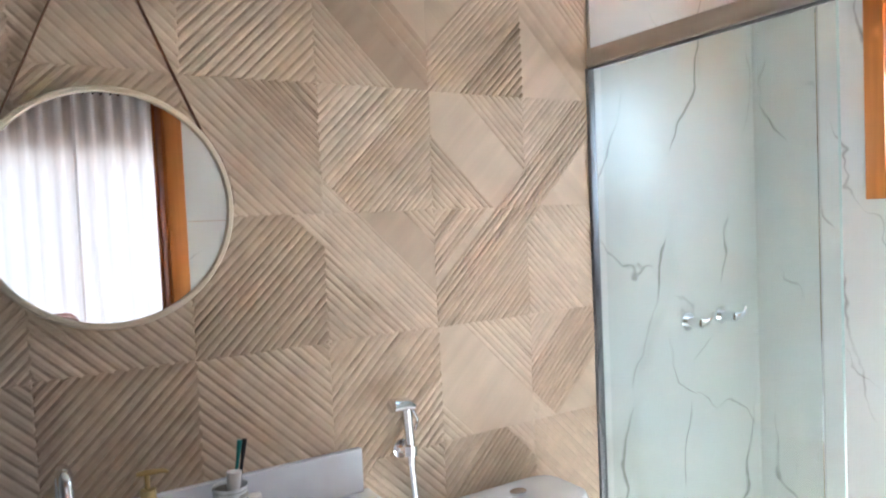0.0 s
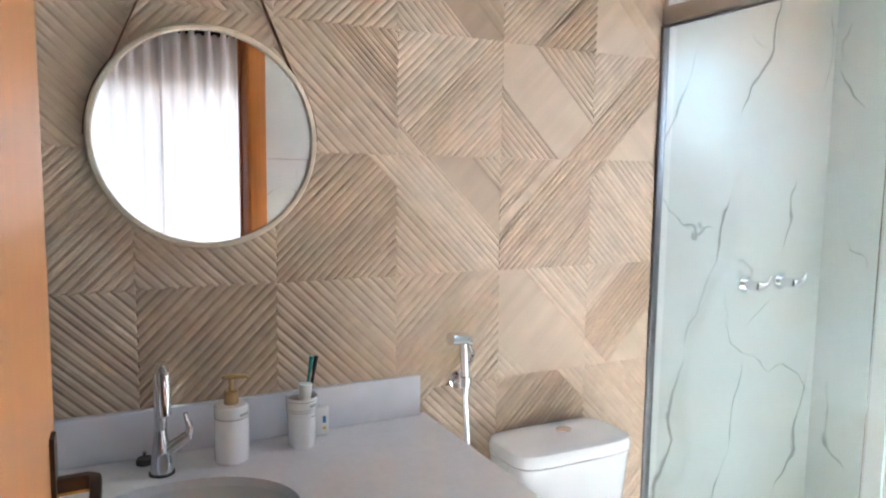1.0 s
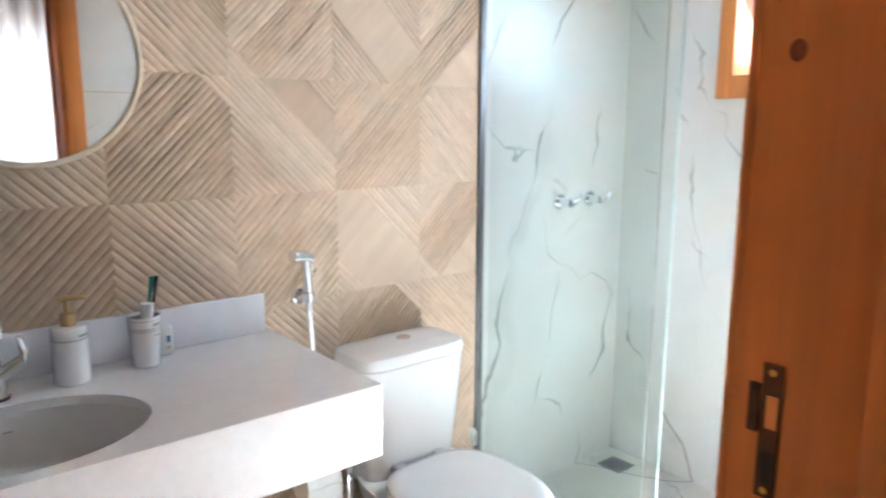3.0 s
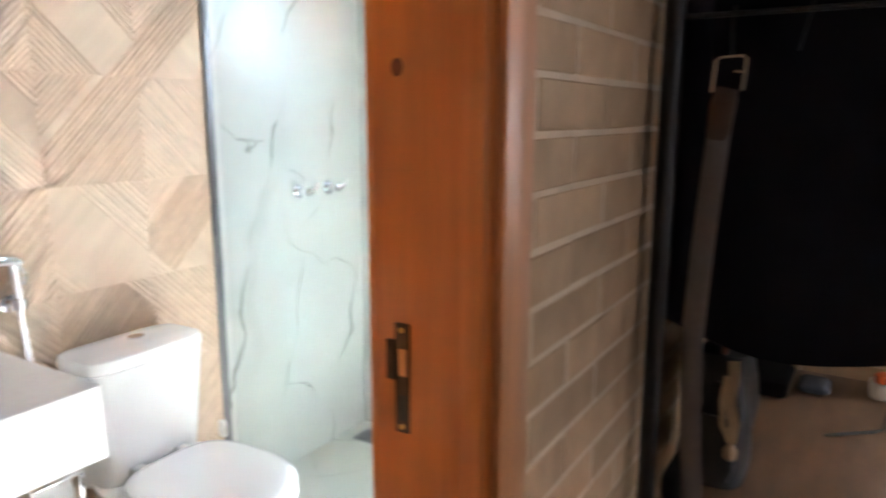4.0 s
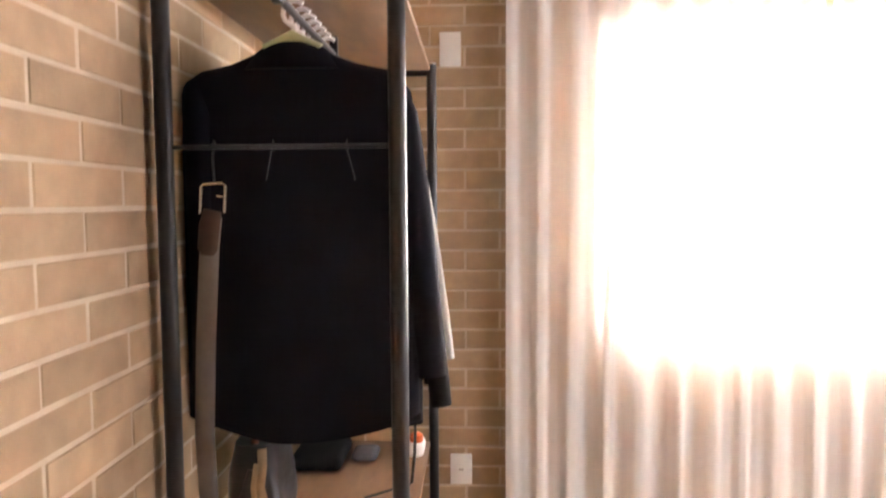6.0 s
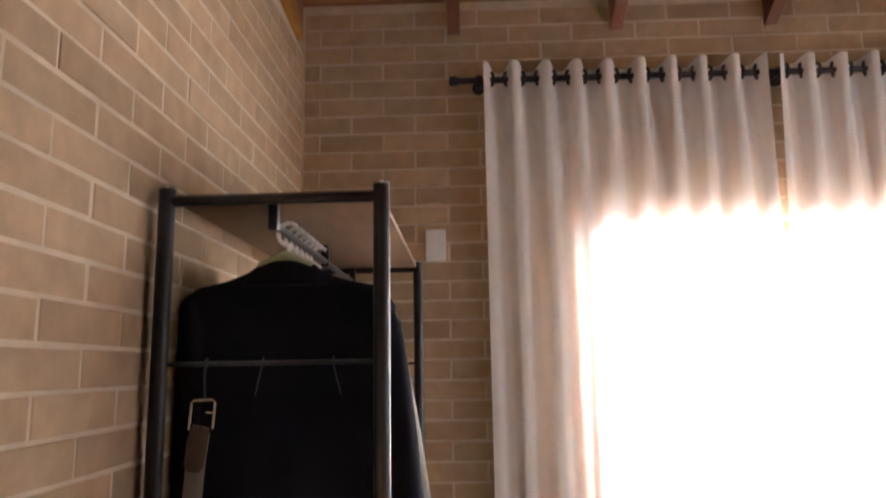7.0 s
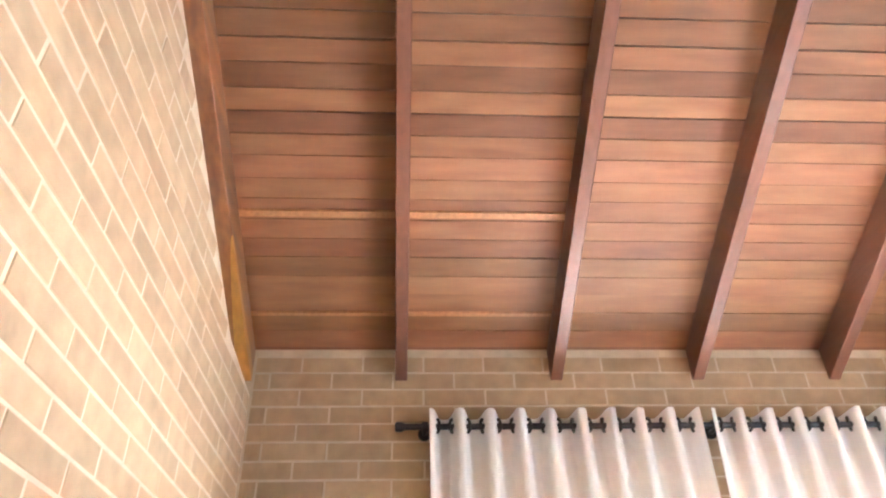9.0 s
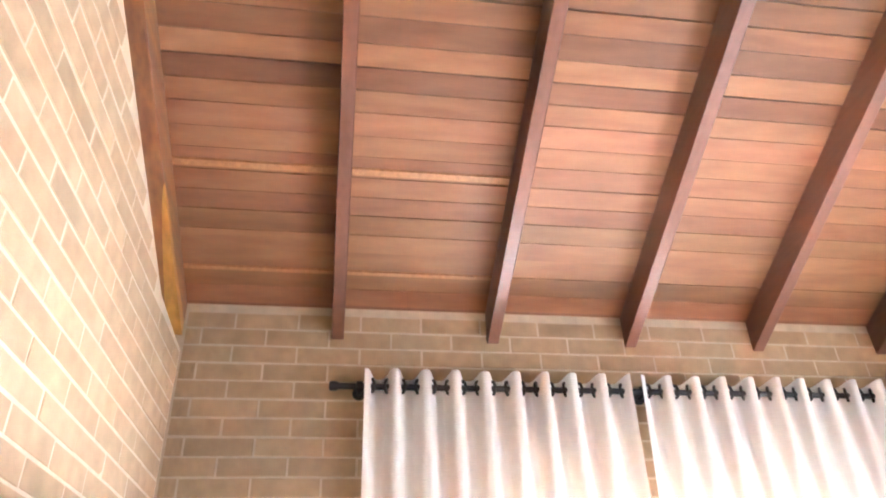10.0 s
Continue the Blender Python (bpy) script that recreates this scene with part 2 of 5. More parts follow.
M_PROFILE = mat("dark_aluminium", (0.22, 0.22, 0.23), 0.4, 0.8, vary=0.08, noise_scale=40)
M_GOLD = mat("brushed_gold", (0.52, 0.37, 0.18), 0.32, 1.0, vary=0.06, noise_scale=50)
M_BRONZE = mat("dark_bronze", (0.075, 0.05, 0.035), 0.35, 0.7, vary=0.3, noise_scale=50)
M_BRASS = mat("worn_brass", (0.55, 0.34, 0.10), 0.3, 1.0, vary=0.2, noise_scale=50)
M_BLACK = mat("black_steel", (0.022, 0.020, 0.024), 0.36, 0.3, vary=0.15, noise_scale=40, spec=0.5)
M_RUBBER = mat("black_rubber", (0.02, 0.02, 0.02), 0.6, vary=0.1)
M_FRAME = mat("cream_leather_frame", (0.66, 0.56, 0.43), 0.5, vary=0.06, noise_scale=30, bump=0.1, bump_scale=200)
M_STRAP = mat("brown_leather", (0.17, 0.065, 0.028), 0.5, vary=0.2, noise_scale=30, bump=0.15, bump_scale=200)
M_NAVY = mat("black_navy_wool", (0.0060, 0.0048, 0.0100), 0.9, vary=0.2, noise_scale=60, bump=0.2, bump_scale=400, spec=0.15)
M_BLACKWOOL = mat("black_wool", (0.007, 0.006, 0.007), 0.9, vary=0.2, noise_scale=60, bump=0.2, bump_scale=400, spec=0.15)
M_GREYWOOL = mat("grey_wool", (0.10, 0.105, 0.12), 0.9, vary=0.15, noise_scale=60, bump=0.2, bump_scale=400, spec=0.15)
M_PALECLOTH = mat("pale_cloth", (0.34, 0.33, 0.30), 0.9, vary=0.08, noise_scale=60, bump=0.2, bump_scale=400, spec=0.15)
M_BELT = mat("grey_belt", (0.12, 0.10, 0.095), 0.6, vary=0.12, noise_scale=60, bump=0.15, bump_scale=300)
M_BELTTIP = mat("dark_brown_leather", (0.045, 0.020, 0.015), 0.5, vary=0.15, noise_scale=60, bump=0.15, bump_scale=300)
M_SILVER = mat("brushed_steel", (0.66, 0.63, 0.60), 0.25, 1.0, vary=0.05, noise_scale=60)
M_BAG = mat("grey_shiny_bag", (0.030, 0.030, 0.034), 0.30, 0.0, vary=0.4, noise_scale=14, bump=0.25, bump_scale=25)
M_TAN = mat("tan_leather", (0.50, 0.34, 0.20), 0.5, vary=0.15, noise_scale=30)
M_PALEGREEN = mat("pale_green_plastic", (0.42, 0.45, 0.26), 0.4, vary=0.06)
M_TEAL = mat("teal_plastic", (0.02, 0.22, 0.19), 0.35, vary=0.06)
M_GREYTEXT = mat("grey_print", (0.40, 0.38, 0.36), 0.6, vary=0.05)
M_BLUEPRINT = mat("blue_print", (0.05, 0.20, 0.35), 0.6, vary=0.05)
M_YELLOW = mat("yellow_print", (0.65, 0.50, 0.06), 0.6, vary=0.05)
M_ORANGE = mat("orange_plastic", (0.65, 0.13, 0.03), 0.5, vary=0.06)
M_PAPER = mat("white_tissue", (0.78, 0.77, 0.74), 0.95, vary=0.03, noise_scale=30, bump=0.2, bump_scale=100)
M_BED = mat("red_striped_bedspread", (0.50, 0.13, 0.10), 0.9, vary=0.1, noise_scale=20, second=(0.65, 0.5, 0.45), grain=(9, 0.2, 1))
M_SHEET = mat("white_bed_linen", (0.76, 0.75, 0.73), 0.9, vary=0.04, noise_scale=12, bump=0.15, bump_scale=30)
M_GROUND = mat("pale_concrete_yard", (0.34, 0.31, 0.27), 0.9, vary=0.2, noise_scale=2, bump=0.2, bump_scale=40)
M_CURTAIN = cloth_sheer("white_linen_curtain", (0.97, 0.962, 0.955), 0.25)
M_GLASS = glass("shower_glass", (0.958, 0.982, 0.976))
M_PANE = glass("window_glass", (0.97, 0.98, 0.98))
M_MIRROR = bpy.data.materials.new("mirror_silver")
M_MIRROR.use_nodes = True
_b = M_MIRROR.node_tree.nodes["Principled BSDF"]
_b.inputs["Base Color"].default_value, _b.inputs["Metallic"].default_value, _b.inputs["Roughness"].default_value = (0.90, 0.91, 0.91, 1), 1.0, 0.0


# ---- builders ----
def link(name, bm, material, parent=None, label="", smooth=False):
    me = bpy.data.meshes.new(name)
    bmesh.ops.recalc_face_normals(bm, faces=bm.faces)
    bm.to_mesh(me)
    bm.free()
    if smooth:
        me.polygons.foreach_set("use_smooth", [True] * len(me.polygons))
        me.set_sharp_from_angle(angle=radians(38))
    me.materials.append(material)
    ob = new(name, me)
    if parent is not None:
        ob.parent = parent
        if parent.type == "EMPTY":
            ob.matrix_parent_inverse = Matrix.Translation(parent.location).inverted()
    if label:
        ob["label"] = label
    return ob


def part(name, bm, material, parent, label="", smooth=True):
    return link(name, bm, material, parent, label, smooth)


def thing(name, place, label, category, group="", kind=""):
    ob = new(name)
    ob.location = place
    ob.empty_display_size = 0.05
    return tagged(ob, label, category, group, kind)


def box(bm, a, b, bevel=0.0, seg=2):
    made = bmesh.ops.create_cube(bm, size=1.0)["verts"]
    for v in made:
        v.co = [(a[i] + b[i]) / 2 + v.co[i] * abs(b[i] - a[i]) for i in range(3)]
    if bevel:
        edges = list({e for v in made for e in v.link_edges})
        bmesh.ops.bevel(bm, geom=edges, offset=bevel, segments=seg, affect="EDGES", profile=0.5)
    return bm


def B(a, b, bevel=0.0, seg=2):
    return box(bmesh.new(), a, b, bevel, seg)


def loft(bm, rings, caps=(True, True), closed=True):
    """Skin over rings that have equal numbers of points."""
    rows = [[bm.verts.new(p) for p in r] for r in rings]
    n = len(rows[0])
    for r0, r1 in zip(rows, rows[1:]):
        for i in range(n if closed else n - 1):
            bm.faces.new((r0[i], r0[(i + 1) % n], r1[(i + 1) % n], r1[i]))
    if caps[0]:
        bm.faces.new(rows[0])
    if caps[1]:
        bm.faces.new(rows[-1])
    return bm


def oval(cx, cy, z, a, b, n=32, power=2.0, start=0.0):
    """A level ring: an ellipse, squarer as power grows."""
    pts = []
    for i in range(n):
        t = start + 2 * math.pi * i / n
        c, s = math.cos(t), math.sin(t)
        pts.append((cx + a * math.copysign(abs(c) ** (2 / power), c), cy + b * math.copysign(abs(s) ** (2 / power), s), z))
    return pts


def lathe(bm, cx, cy, profile, n=28):
    return loft(bm, [oval(cx, cy, z, r, r, n) for r, z in profile])


def tube(bm, pts, r, n=10, radii=None, flat=None):
    """A round or flattened bar along a line of points."""
    pts = [Vector(p) for p in pts]
    rings, side = [], None
    for i, p in enumerate(pts):
        d = (pts[min(i + 1, len(pts) - 1)] - pts[max(i - 1, 0)]).normalized()
        if side is None:
            side = d.orthogonal().normalized() if flat is None else (Vector(flat) - d * d.dot(Vector(flat))).normalized()
        side = (side - d * d.dot(side)).normalized()
        up = d.cross(side)
        ra = radii[i] if radii else r
        rb = ra if flat is None else r * 0.22
        rings.append([p + side * ra * math.cos(2 * math.pi * k / n) + up * rb * math.sin(2 * math.pi * k / n) for k in range(n)])
    return loft(bm, rings)


def disc_y(bm, cx, cz, y0, y1, r, n=24):
    """A short cylinder whose axis runs along y."""
    return tube(bm, [(cx, y0, cz), (cx, y1, cz)], r, n)


def structure(name, bm, material, label, category="wall", smooth=False):
    return tagged(link(name, bm, material, None, "", smooth), label, category, "", "structure")

# ---- the setting ----
YT = -0.182            # face of the patterned wall
YA, YA_BATH = -1.75, -1.60   # the two faces of the wall with the door
XB = 2.41              # bedroom's window wall
XS = 2.32              # shower's window wall
XW, YS = -2.2, -5.05   # walls behind the camera
Z_BED, Z_BATH = 0.10, 0.03
RISE, Z_EAVE = 0.465, 3.014
BEAM_DROP = 0.145


def roof_z(x):
    return Z_EAVE + RISE * (XB - x)


ground = structure("ground", B((-60, -60, -0.35), (60, 60, -0.25)), M_GROUND, "pale bare concrete yard outside the house", "ground")
structure("floor_bedroom", B((XW - 0.15, YS - 0.15, -0.25), (XB + 0.15, YA_BATH + 0.0, Z_BED)), M_FLOOR, "brown wood-look bedroom floor", "floor")
floor_bath = structure("floor_bathroom", B((-1.15, YA_BATH, -0.25), (XS + 0.24, 0.0, Z_BATH - 0.004)), M_GROUT, "bathroom floor bed under polished white marble tiles", "floor")
for ix in range(4):
    for iy in range(2):
        x0, y0 = -1.10 + ix * 0.9, -1.598 + iy * 0.9
        x1, y1 = min(x0 + 0.8992, XS - 0.001), min(y0 + 0.8992, YT - 0.009)
        if x1 - x0 > 0.03 and y1 - y0 > 0.03:
            part("floor_tile", B((x0, y0, Z_BATH - 0.012), (x1, y1, Z_BATH), 0.001, 1), M_FLOOR_MARBLE, floor_bath, smooth=False)

# bathroom walls
wall_tile = structure("wall_north", B((-1.10, YT + 0.004, 0.0), (1.535, 0.0, 2.62)), M_GROUT, "bathroom wall of ribbed wood-look ceramic tiles")
structure("wall_shower", B((1.535, YT - 0.008, 0.0), (XS, 0.0, 2.62)), M_MARBLE, "white marble shower wall with grey veins")
bm = bmesh.new()
WY0, WY1, WZ0, WZ1 = -1.26, -0.575, 1.51, 2.16
for a, b in (((XS, YA_BATH, 0.0), (XS + 0.24, 0.0, WZ0)), ((XS, YA_BATH, WZ1), (XS + 0.24, 0.0, 2.62)),
             ((XS, YA_BATH, WZ0), (XS + 0.24, WY0, WZ1)), ((XS, WY1, WZ0), (XS + 0.24, 0.0, WZ1))):
    box(bm, a, b)
structure("wall_shower_side", bm, M_MARBLE, "white marble shower side wall with a window opening")
structure("wall_bath_west", B((-1.25, YA_BATH, 0.0), (-1.10, 0.0, 2.62)), M_MARBLE, "plain white marble bathroom wall")
structure("ceiling_bathroom", B((-1.25, YA_BATH, 2.62), (XS + 0.24, 0.0, 2.74)), M_PLASTER, "plain white plaster bathroom ceiling", "ceiling")

# wall with the door: brick to the bedroom, marble to the bathroom
DX0, DX1, DZ = -0.175, 0.605, 2.17
bm = bmesh.new()


def slope_block(bm, x0, x1, y0, y1, z0, drop=BEAM_DROP, drop1=None):
    """A wall piece whose top follows the roof."""
    pts = []
    for y in (y0, y1):
        pts.append([bm.verts.new(p) for p in ((x0, y, z0), (x1, y, z0), (x1, y, roof_z(x1) - (drop if drop1 is None else drop1)), (x0, y, roof_z(x0) - drop))])
    bm.faces.new(pts[0]); bm.faces.new(pts[1])
    for i in range(4):
        j = (i + 1) % 4
        bm.faces.new((pts[0][i], pts[0][j], pts[1][j], pts[1][i]))


LEDGE = 0.36
slope_block(bm, 2.0, XB + 0.15, YA + 0.0018, -1.690, 0.0, LEDGE, 0.150)
slope_block(bm, 2.0, XB + 0.15, -1.690, YA_BATH - 0.012, 0.0)
for x0, x1, z0 in ((XW - 0.15, DX0, 0.0), (DX0, DX1, DZ), (DX1, 2.0, 0.0)):
    slope_block(bm, x0, x1, YA + 0.0018, -1.690, z0, LEDGE)
    slope_block(bm, x0, x1, -1.690, YA_BATH - 0.012, z0)
wall_a = structure("wall_door", bm, M_MORTAR, "tan soil-cement brick wall with pale mortar joints")
wall_bath = structure("wall_bath_south", B((DX1, YA_BATH - 0.012, 0.0), (XS, YA_BATH - 0.004, 2.62)), M_GROUT, "white marble slabs beside the bathroom door")
for z0, z1 in ((0.0, 0.338), (0.34, 0.938), (0.94, 1.538), (1.541, 2.138), (2.14, 2.62)):
    for x0, x1 in ((DX1 + 0.001, 1.46), (1.462, XS)):
        part("marble_slab", B((x0, YA_BATH - 0.004, z0), (x1, YA_BATH, z1), 0.0008, 1), M_MARBLE, wall_bath, smooth=False)
bm = B((-1.10, YA_BATH - 0.012, 0.0), (DX0, YA_BATH, 2.62))
box(bm, (DX0, YA_BATH - 0.012, DZ), (DX1, YA_BATH, 2.62))
structure("wall_bath_door_side", bm, M_MARBLE, "white marble wall round the bathroom door")

# bedroom's window wall
BY0, BY1, BZ0, BZ1 = -4.45, -2.83, 0.99, 2.08
bm = bmesh.new()
for a, b in (((XB + 0.0018, YS - 0.15, -0.2), (XB + 0.15, YA + 0.004, BZ0)), ((XB + 0.0018, YS - 0.15, BZ1), (XB + 0.15, YA + 0.004, Z_EAVE)),
             ((XB + 0.0018, YS - 0.15, BZ0), (XB + 0.15, BY0, BZ1)), ((XB + 0.0018, BY1, BZ0), (XB + 0.15, YA + 0.004, BZ1))):
    box(bm, a, b)
box(bm, (XB + 0.0018, YA + 0.004, 2.70), (XB + 0.148, -1.66, 2.938))
wall_b = structure("wall_window", bm, M_MORTAR, "tan brick bedroom wall behind white curtains")

# the walls behind the camera
SX0, SX1, SZ0, SZ1 = -0.45, 1.55, 0.12, 2.22
bm = bmesh.new()
for a, b in (((XW - 0.15, YS - 0.15, 0), (SX0, YS, 5.4)), ((SX1, YS - 0.15, 0), (XB + 0.0018, YS, 5.4)), ((SX0, YS - 0.15, SZ1), (SX1, YS, 5.4)),
             ((SX0, YS - 0.15, 0), (SX1, YS, SZ0))):
    box(bm, a, b)
structure("wall_south", bm, M_MORTAR, "plain tan bedroom wall with a wide glazed opening")
structure("wall_west", B((XW - 0.15, YS, 0), (XW, YA, 5.4)), M_MORTAR, "plain tan bedroom wall")

# sloping ceiling of lapped boards on beams
bm = bmesh.new()
along = math.sqrt(1 + RISE * RISE)
nx, nz = RISE / along, 1 / along     # out of the boards, upwards
x = XB + 0.14
random.seed(5)
first = True
while x > XW - 0.1:
    w = 0.155 if first else 0.077 * random.uniform(0.93, 1.07)
    first = False
    x0, x1 = x - w, x
    y = YA + 0.14
    while y > YS - 0.15:
        y0 = YS - 0.15
        dip = random.uniform(0.0, 0.003)
        lap = 0.004
        vs = [bm.verts.new(p) for yy in (y0, y - 0.001) for p in (
            (x0 + 0.0056, yy, roof_z(x0 + 0.0056) - dip), (x1, yy, roof_z(x1) - lap - dip),
            (x1 + 0.018 * nx, yy, roof_z(x1) + 0.016), (x0 + 0.0056 + 0.018 * nx, yy, roof_z(x0 + 0.0056) + 0.016))]
        for f4 in ((0, 1, 2, 3), (7, 6, 5, 4), (0, 4, 5, 1), (1, 5, 6, 2), (2, 6, 7, 3), (3, 7, 4, 0)):
            bm.faces.new([vs[i] for i in f4])
        y = y0
    x = x0
ceiling = structure("ceiling", bm, M_CEIL, "sloping ceiling of reddish varnished wooden boards", "ceiling")
bm = bmesh.new()
q = [bm.verts.new((xx, yy, roof_z(xx) + dz)) for dz in (0.03, 0.12) for xx, yy in ((XW - 0.3, YS - 0.3), (XB + 0.3, YS - 0.3), (XB + 0.3, 0.1), (XW - 0.3, 0.1))]
for f4 in ((0, 1, 2, 3), (7, 6, 5, 4), (0, 4, 5, 1), (1, 5, 6, 2), (2, 6, 7, 3), (3, 7, 4, 0)):
    bm.faces.new([q[i] for i in f4])
structure("roof", bm, M_BEAM, "plain roof deck over the boards", "roof")


def beam(y0, y1, material, label):
    bm = bmesh.new()
    q = []
    for yy in (y0, y1):
        q += [bm.verts.new(p) for p in ((XW, yy, roof_z(XW) - BEAM_DROP), (XB + 0.003, yy, roof_z(XB) - BEAM_DROP), (XB + 0.003, yy, roof_z(XB) - 0.002), (XW, yy, roof_z(XW) - 0.002))]
    for f4 in ((0, 1, 2, 3), (7, 6, 5, 4), (0, 4, 5, 1), (1, 5, 6, 2), (2, 6, 7, 3), (3, 7, 4, 0)):
        bm.faces.new([q[i] for i in f4])
    bmesh.ops.bevel(bm, geom=list(bm.edges), offset=0.003, segments=1, affect="EDGES")
    return tagged(link("ceiling_beam", bm, material), label, "beam", "ceiling beams", "structure")


wall_beam = beam(-1.746, -1.655, M_BEAM_PALE, "reddish ceiling beam with a pale streak, along the wall")
bm = bmesh.new()          # golden sapwood edge that widens towards the wall end
low, high = [], []
for i in range(15):
    f = i / 14
    xx = 1.80 + (XB - 0.004 - 1.80) * f
    z0 = roof_z(xx) - BEAM_DROP + 0.003
    h = 0.004 + 0.040 * f ** 0.8 + 0.004 * math.sin(9 * f)
    w = 0.002 + 0.056 * f ** 0.7
    low.append([bm.verts.new((xx, yy, z0 - 0.0045)) for yy in (-1.746 + w, -1.7475)])
    high.append([bm.verts.new((xx, yy, z0 + h)) for yy in (-1.746, -1.7475)])
for i in range(14):
    bm.faces.new((low[i][1], low[i + 1][1], high[i + 1][1], high[i][1]))
    bm.faces.new((low[i][0], low[i + 1][0], low[i + 1][1], low[i][1]))
    bm.faces.new((high[i][1], high[i + 1][1], high[i + 1][0], high[i][0]))
part("sapwood_edge", bm, M_SAPWOOD, wall_beam, "golden sapwood edge")
for yc in (-2.352, -2.995, -3.598, -4.191, -4.79):
    beam(yc - 0.025, yc + 0.025, M_BEAM, "reddish brown planed ceiling beam")

trim = bmesh.new()
for xt, w in ((1.826, 0.022), (2.238, 0.014)):
    for y0, y1 in ((-2.325, -1.747), (-2.968, -2.379)):
        q = [trim.verts.new((xx, yy, roof_z(xx) - dz)) for dz in (0.004, 0.012) for xx, yy in ((xt - w / 2, y0), (xt + w / 2, y0), (xt + w / 2, y1), (xt - w / 2, y1))]
        for f4 in ((0, 1, 2, 3), (7, 6, 5, 4), (0, 4, 5, 1), (1, 5, 6, 2), (2, 6, 7, 3), (3, 7, 4, 0)):
            trim.faces.new([q[i] for i in f4])
structure("trim", trim, M_CASING, "thin pale wooden laths across the ceiling boards", "trim")
structure("baseboard", B((XB - 0.012, YS, Z_BED), (XB + 0.004, YA - 0.01, Z_BED + 0.08), 0.003), M_PLASTIC, "low pale grey skirting on the window wall", "baseboard")

# door frame and the open leaf
frame_set = thing("door_frame", (0.2, YA_BATH, Z_BED), "varnished orange-brown wooden door frame with casing", "door frame", kind="structure")
for name, x0, x1 in (("jamb", 0.565, DX1), ("jamb", DX0, -0.135)):
    bm = B((x0, YA - 0.002, Z_BATH), (x1, YA_BATH + 0.002, 2.17), 0.003)
    part(name, bm, M_DOOR, frame_set, "glossy orange-brown jamb")
part("head_jamb", B((-0.135, YA - 0.002, 2.13), (0.565, YA_BATH + 0.002, 2.17), 0.003), M_DOOR, frame_set)
part("door_stop", B((0.556, YA + 0.002, Z_BATH), (0.5645, YA + 0.030, 2.128), 0.002), M_DOOR, frame_set)
for y0, y1 in ((YA - 0.016, YA - 0.003), (YA_BATH + 0.003, YA_BATH + 0.015)):
    part("casing", B((0.570, y0, Z_BATH), (0.640, y1, 2.205), 0.004), M_CASING if y0 < -1.7 else M_DOOR, frame_set, "flat wooden casing")
    part("casing", B((-0.210, y0, Z_BATH), (-0.140, y1, 2.205), 0.004), M_CASING if y0 < -1.7 else M_DOOR, frame_set)
    part("casing", B((-0.1395, y0, 2.135), (0.5695, y1, 2.205), 0.004), M_CASING if y0 < -1.7 else M_DOOR, frame_set)
strike = part("strike_plate", B((0.5625, -1.648, 1.05), (0.5660, -1.628, 1.186), 0.001), M_BRONZE, frame_set, "dark bronze strike plate")
part("lip", B((0.5610, -1.6275, 1.115), (0.5650, -1.616, 1.165), 0.0015), M_BRONZE, strike)
part("latch_hole", B((0.5618, -1.645, 1.122), (0.5624, -1.634, 1.155)), M_LEAF, strike, smooth=False)
# black slab on the plate stands in for the shade inside the bolt's hole
part("bolt_hole_dark", B((0.5618, -1.645, 1.066), (0.5624, -1.634, 1.098)), M_RUBBER, strike, smooth=False)
for zz in (1.058, 1.178):
    part("screw", tube(bmesh.new(), [(0.5615, -1.638, zz), (0.563, -1.638, zz)], 0.0035, 10), M_BRASS, strike)

part("wood_knot", loft(bmesh.new(), [[(x, -1.634 + r * math.cos(k), 1.475 + 1.25 * r * math.sin(k)) for k in [2 * math.pi * i / 16 for i in range(16)]] for x, r in ((0.5655, 0.006), (0.5644, 0.008), (0.5642, 0.004))]),
     M_KNOT, frame_set, "dark knot in the jamb's wood")

door = thing("door_1", (-0.12, -1.60, Z_BATH), "open varnished light wooden bathroom door", "door", kind="structure")
HX, HY, LX, LY = -0.104, -1.595, -0.077, -0.900
way = Vector((LX - HX, LY - HY, 0)).normalized()
out = Vector((way.y, -way.x, 0))
bm = bmesh.new()
q = []
for z in (Z_BATH + 0.008, 2.125):
    for d, o in ((0, 0), (0.695, 0), (0.695, -0.035), (0, -0.035)):
        p = Vector((HX, HY, z)) + way * d + out * o
        q.append(bm.verts.new(p))
for f4 in ((0, 1, 2, 3), (7, 6, 5, 4), (0, 4, 5, 1), (1, 5, 6, 2), (2, 6, 7, 3), (3, 7, 4, 0)):
    bm.faces.new([q[i] for i in f4])
bmesh.ops.bevel(bm, geom=list(bm.edges), offset=0.003, segments=2, affect="EDGES")
leaf = part("door_leaf", bm, M_LEAF, door)


def on_leaf(d, o, z):
    return Vector((HX, HY, z)) + way * d + out * o


bm = bmesh.new()
rings = []
for z, g in ((0.985, 0.0), (0.990, 0.004), (1.185, 0.004), (1.190, 0.0)):
    rings.append([on_leaf(0.645 + a * (0.013 + g), o, z) for a, o in ((-1, 0.0002), (1, 0.0002), (1, 0.005), (-1, 0.005))])
loft(bm, rings)
handle = part("door_handle", bm, M_BRONZE, door, "dark bronze lever handle on a long plate", smooth=False)


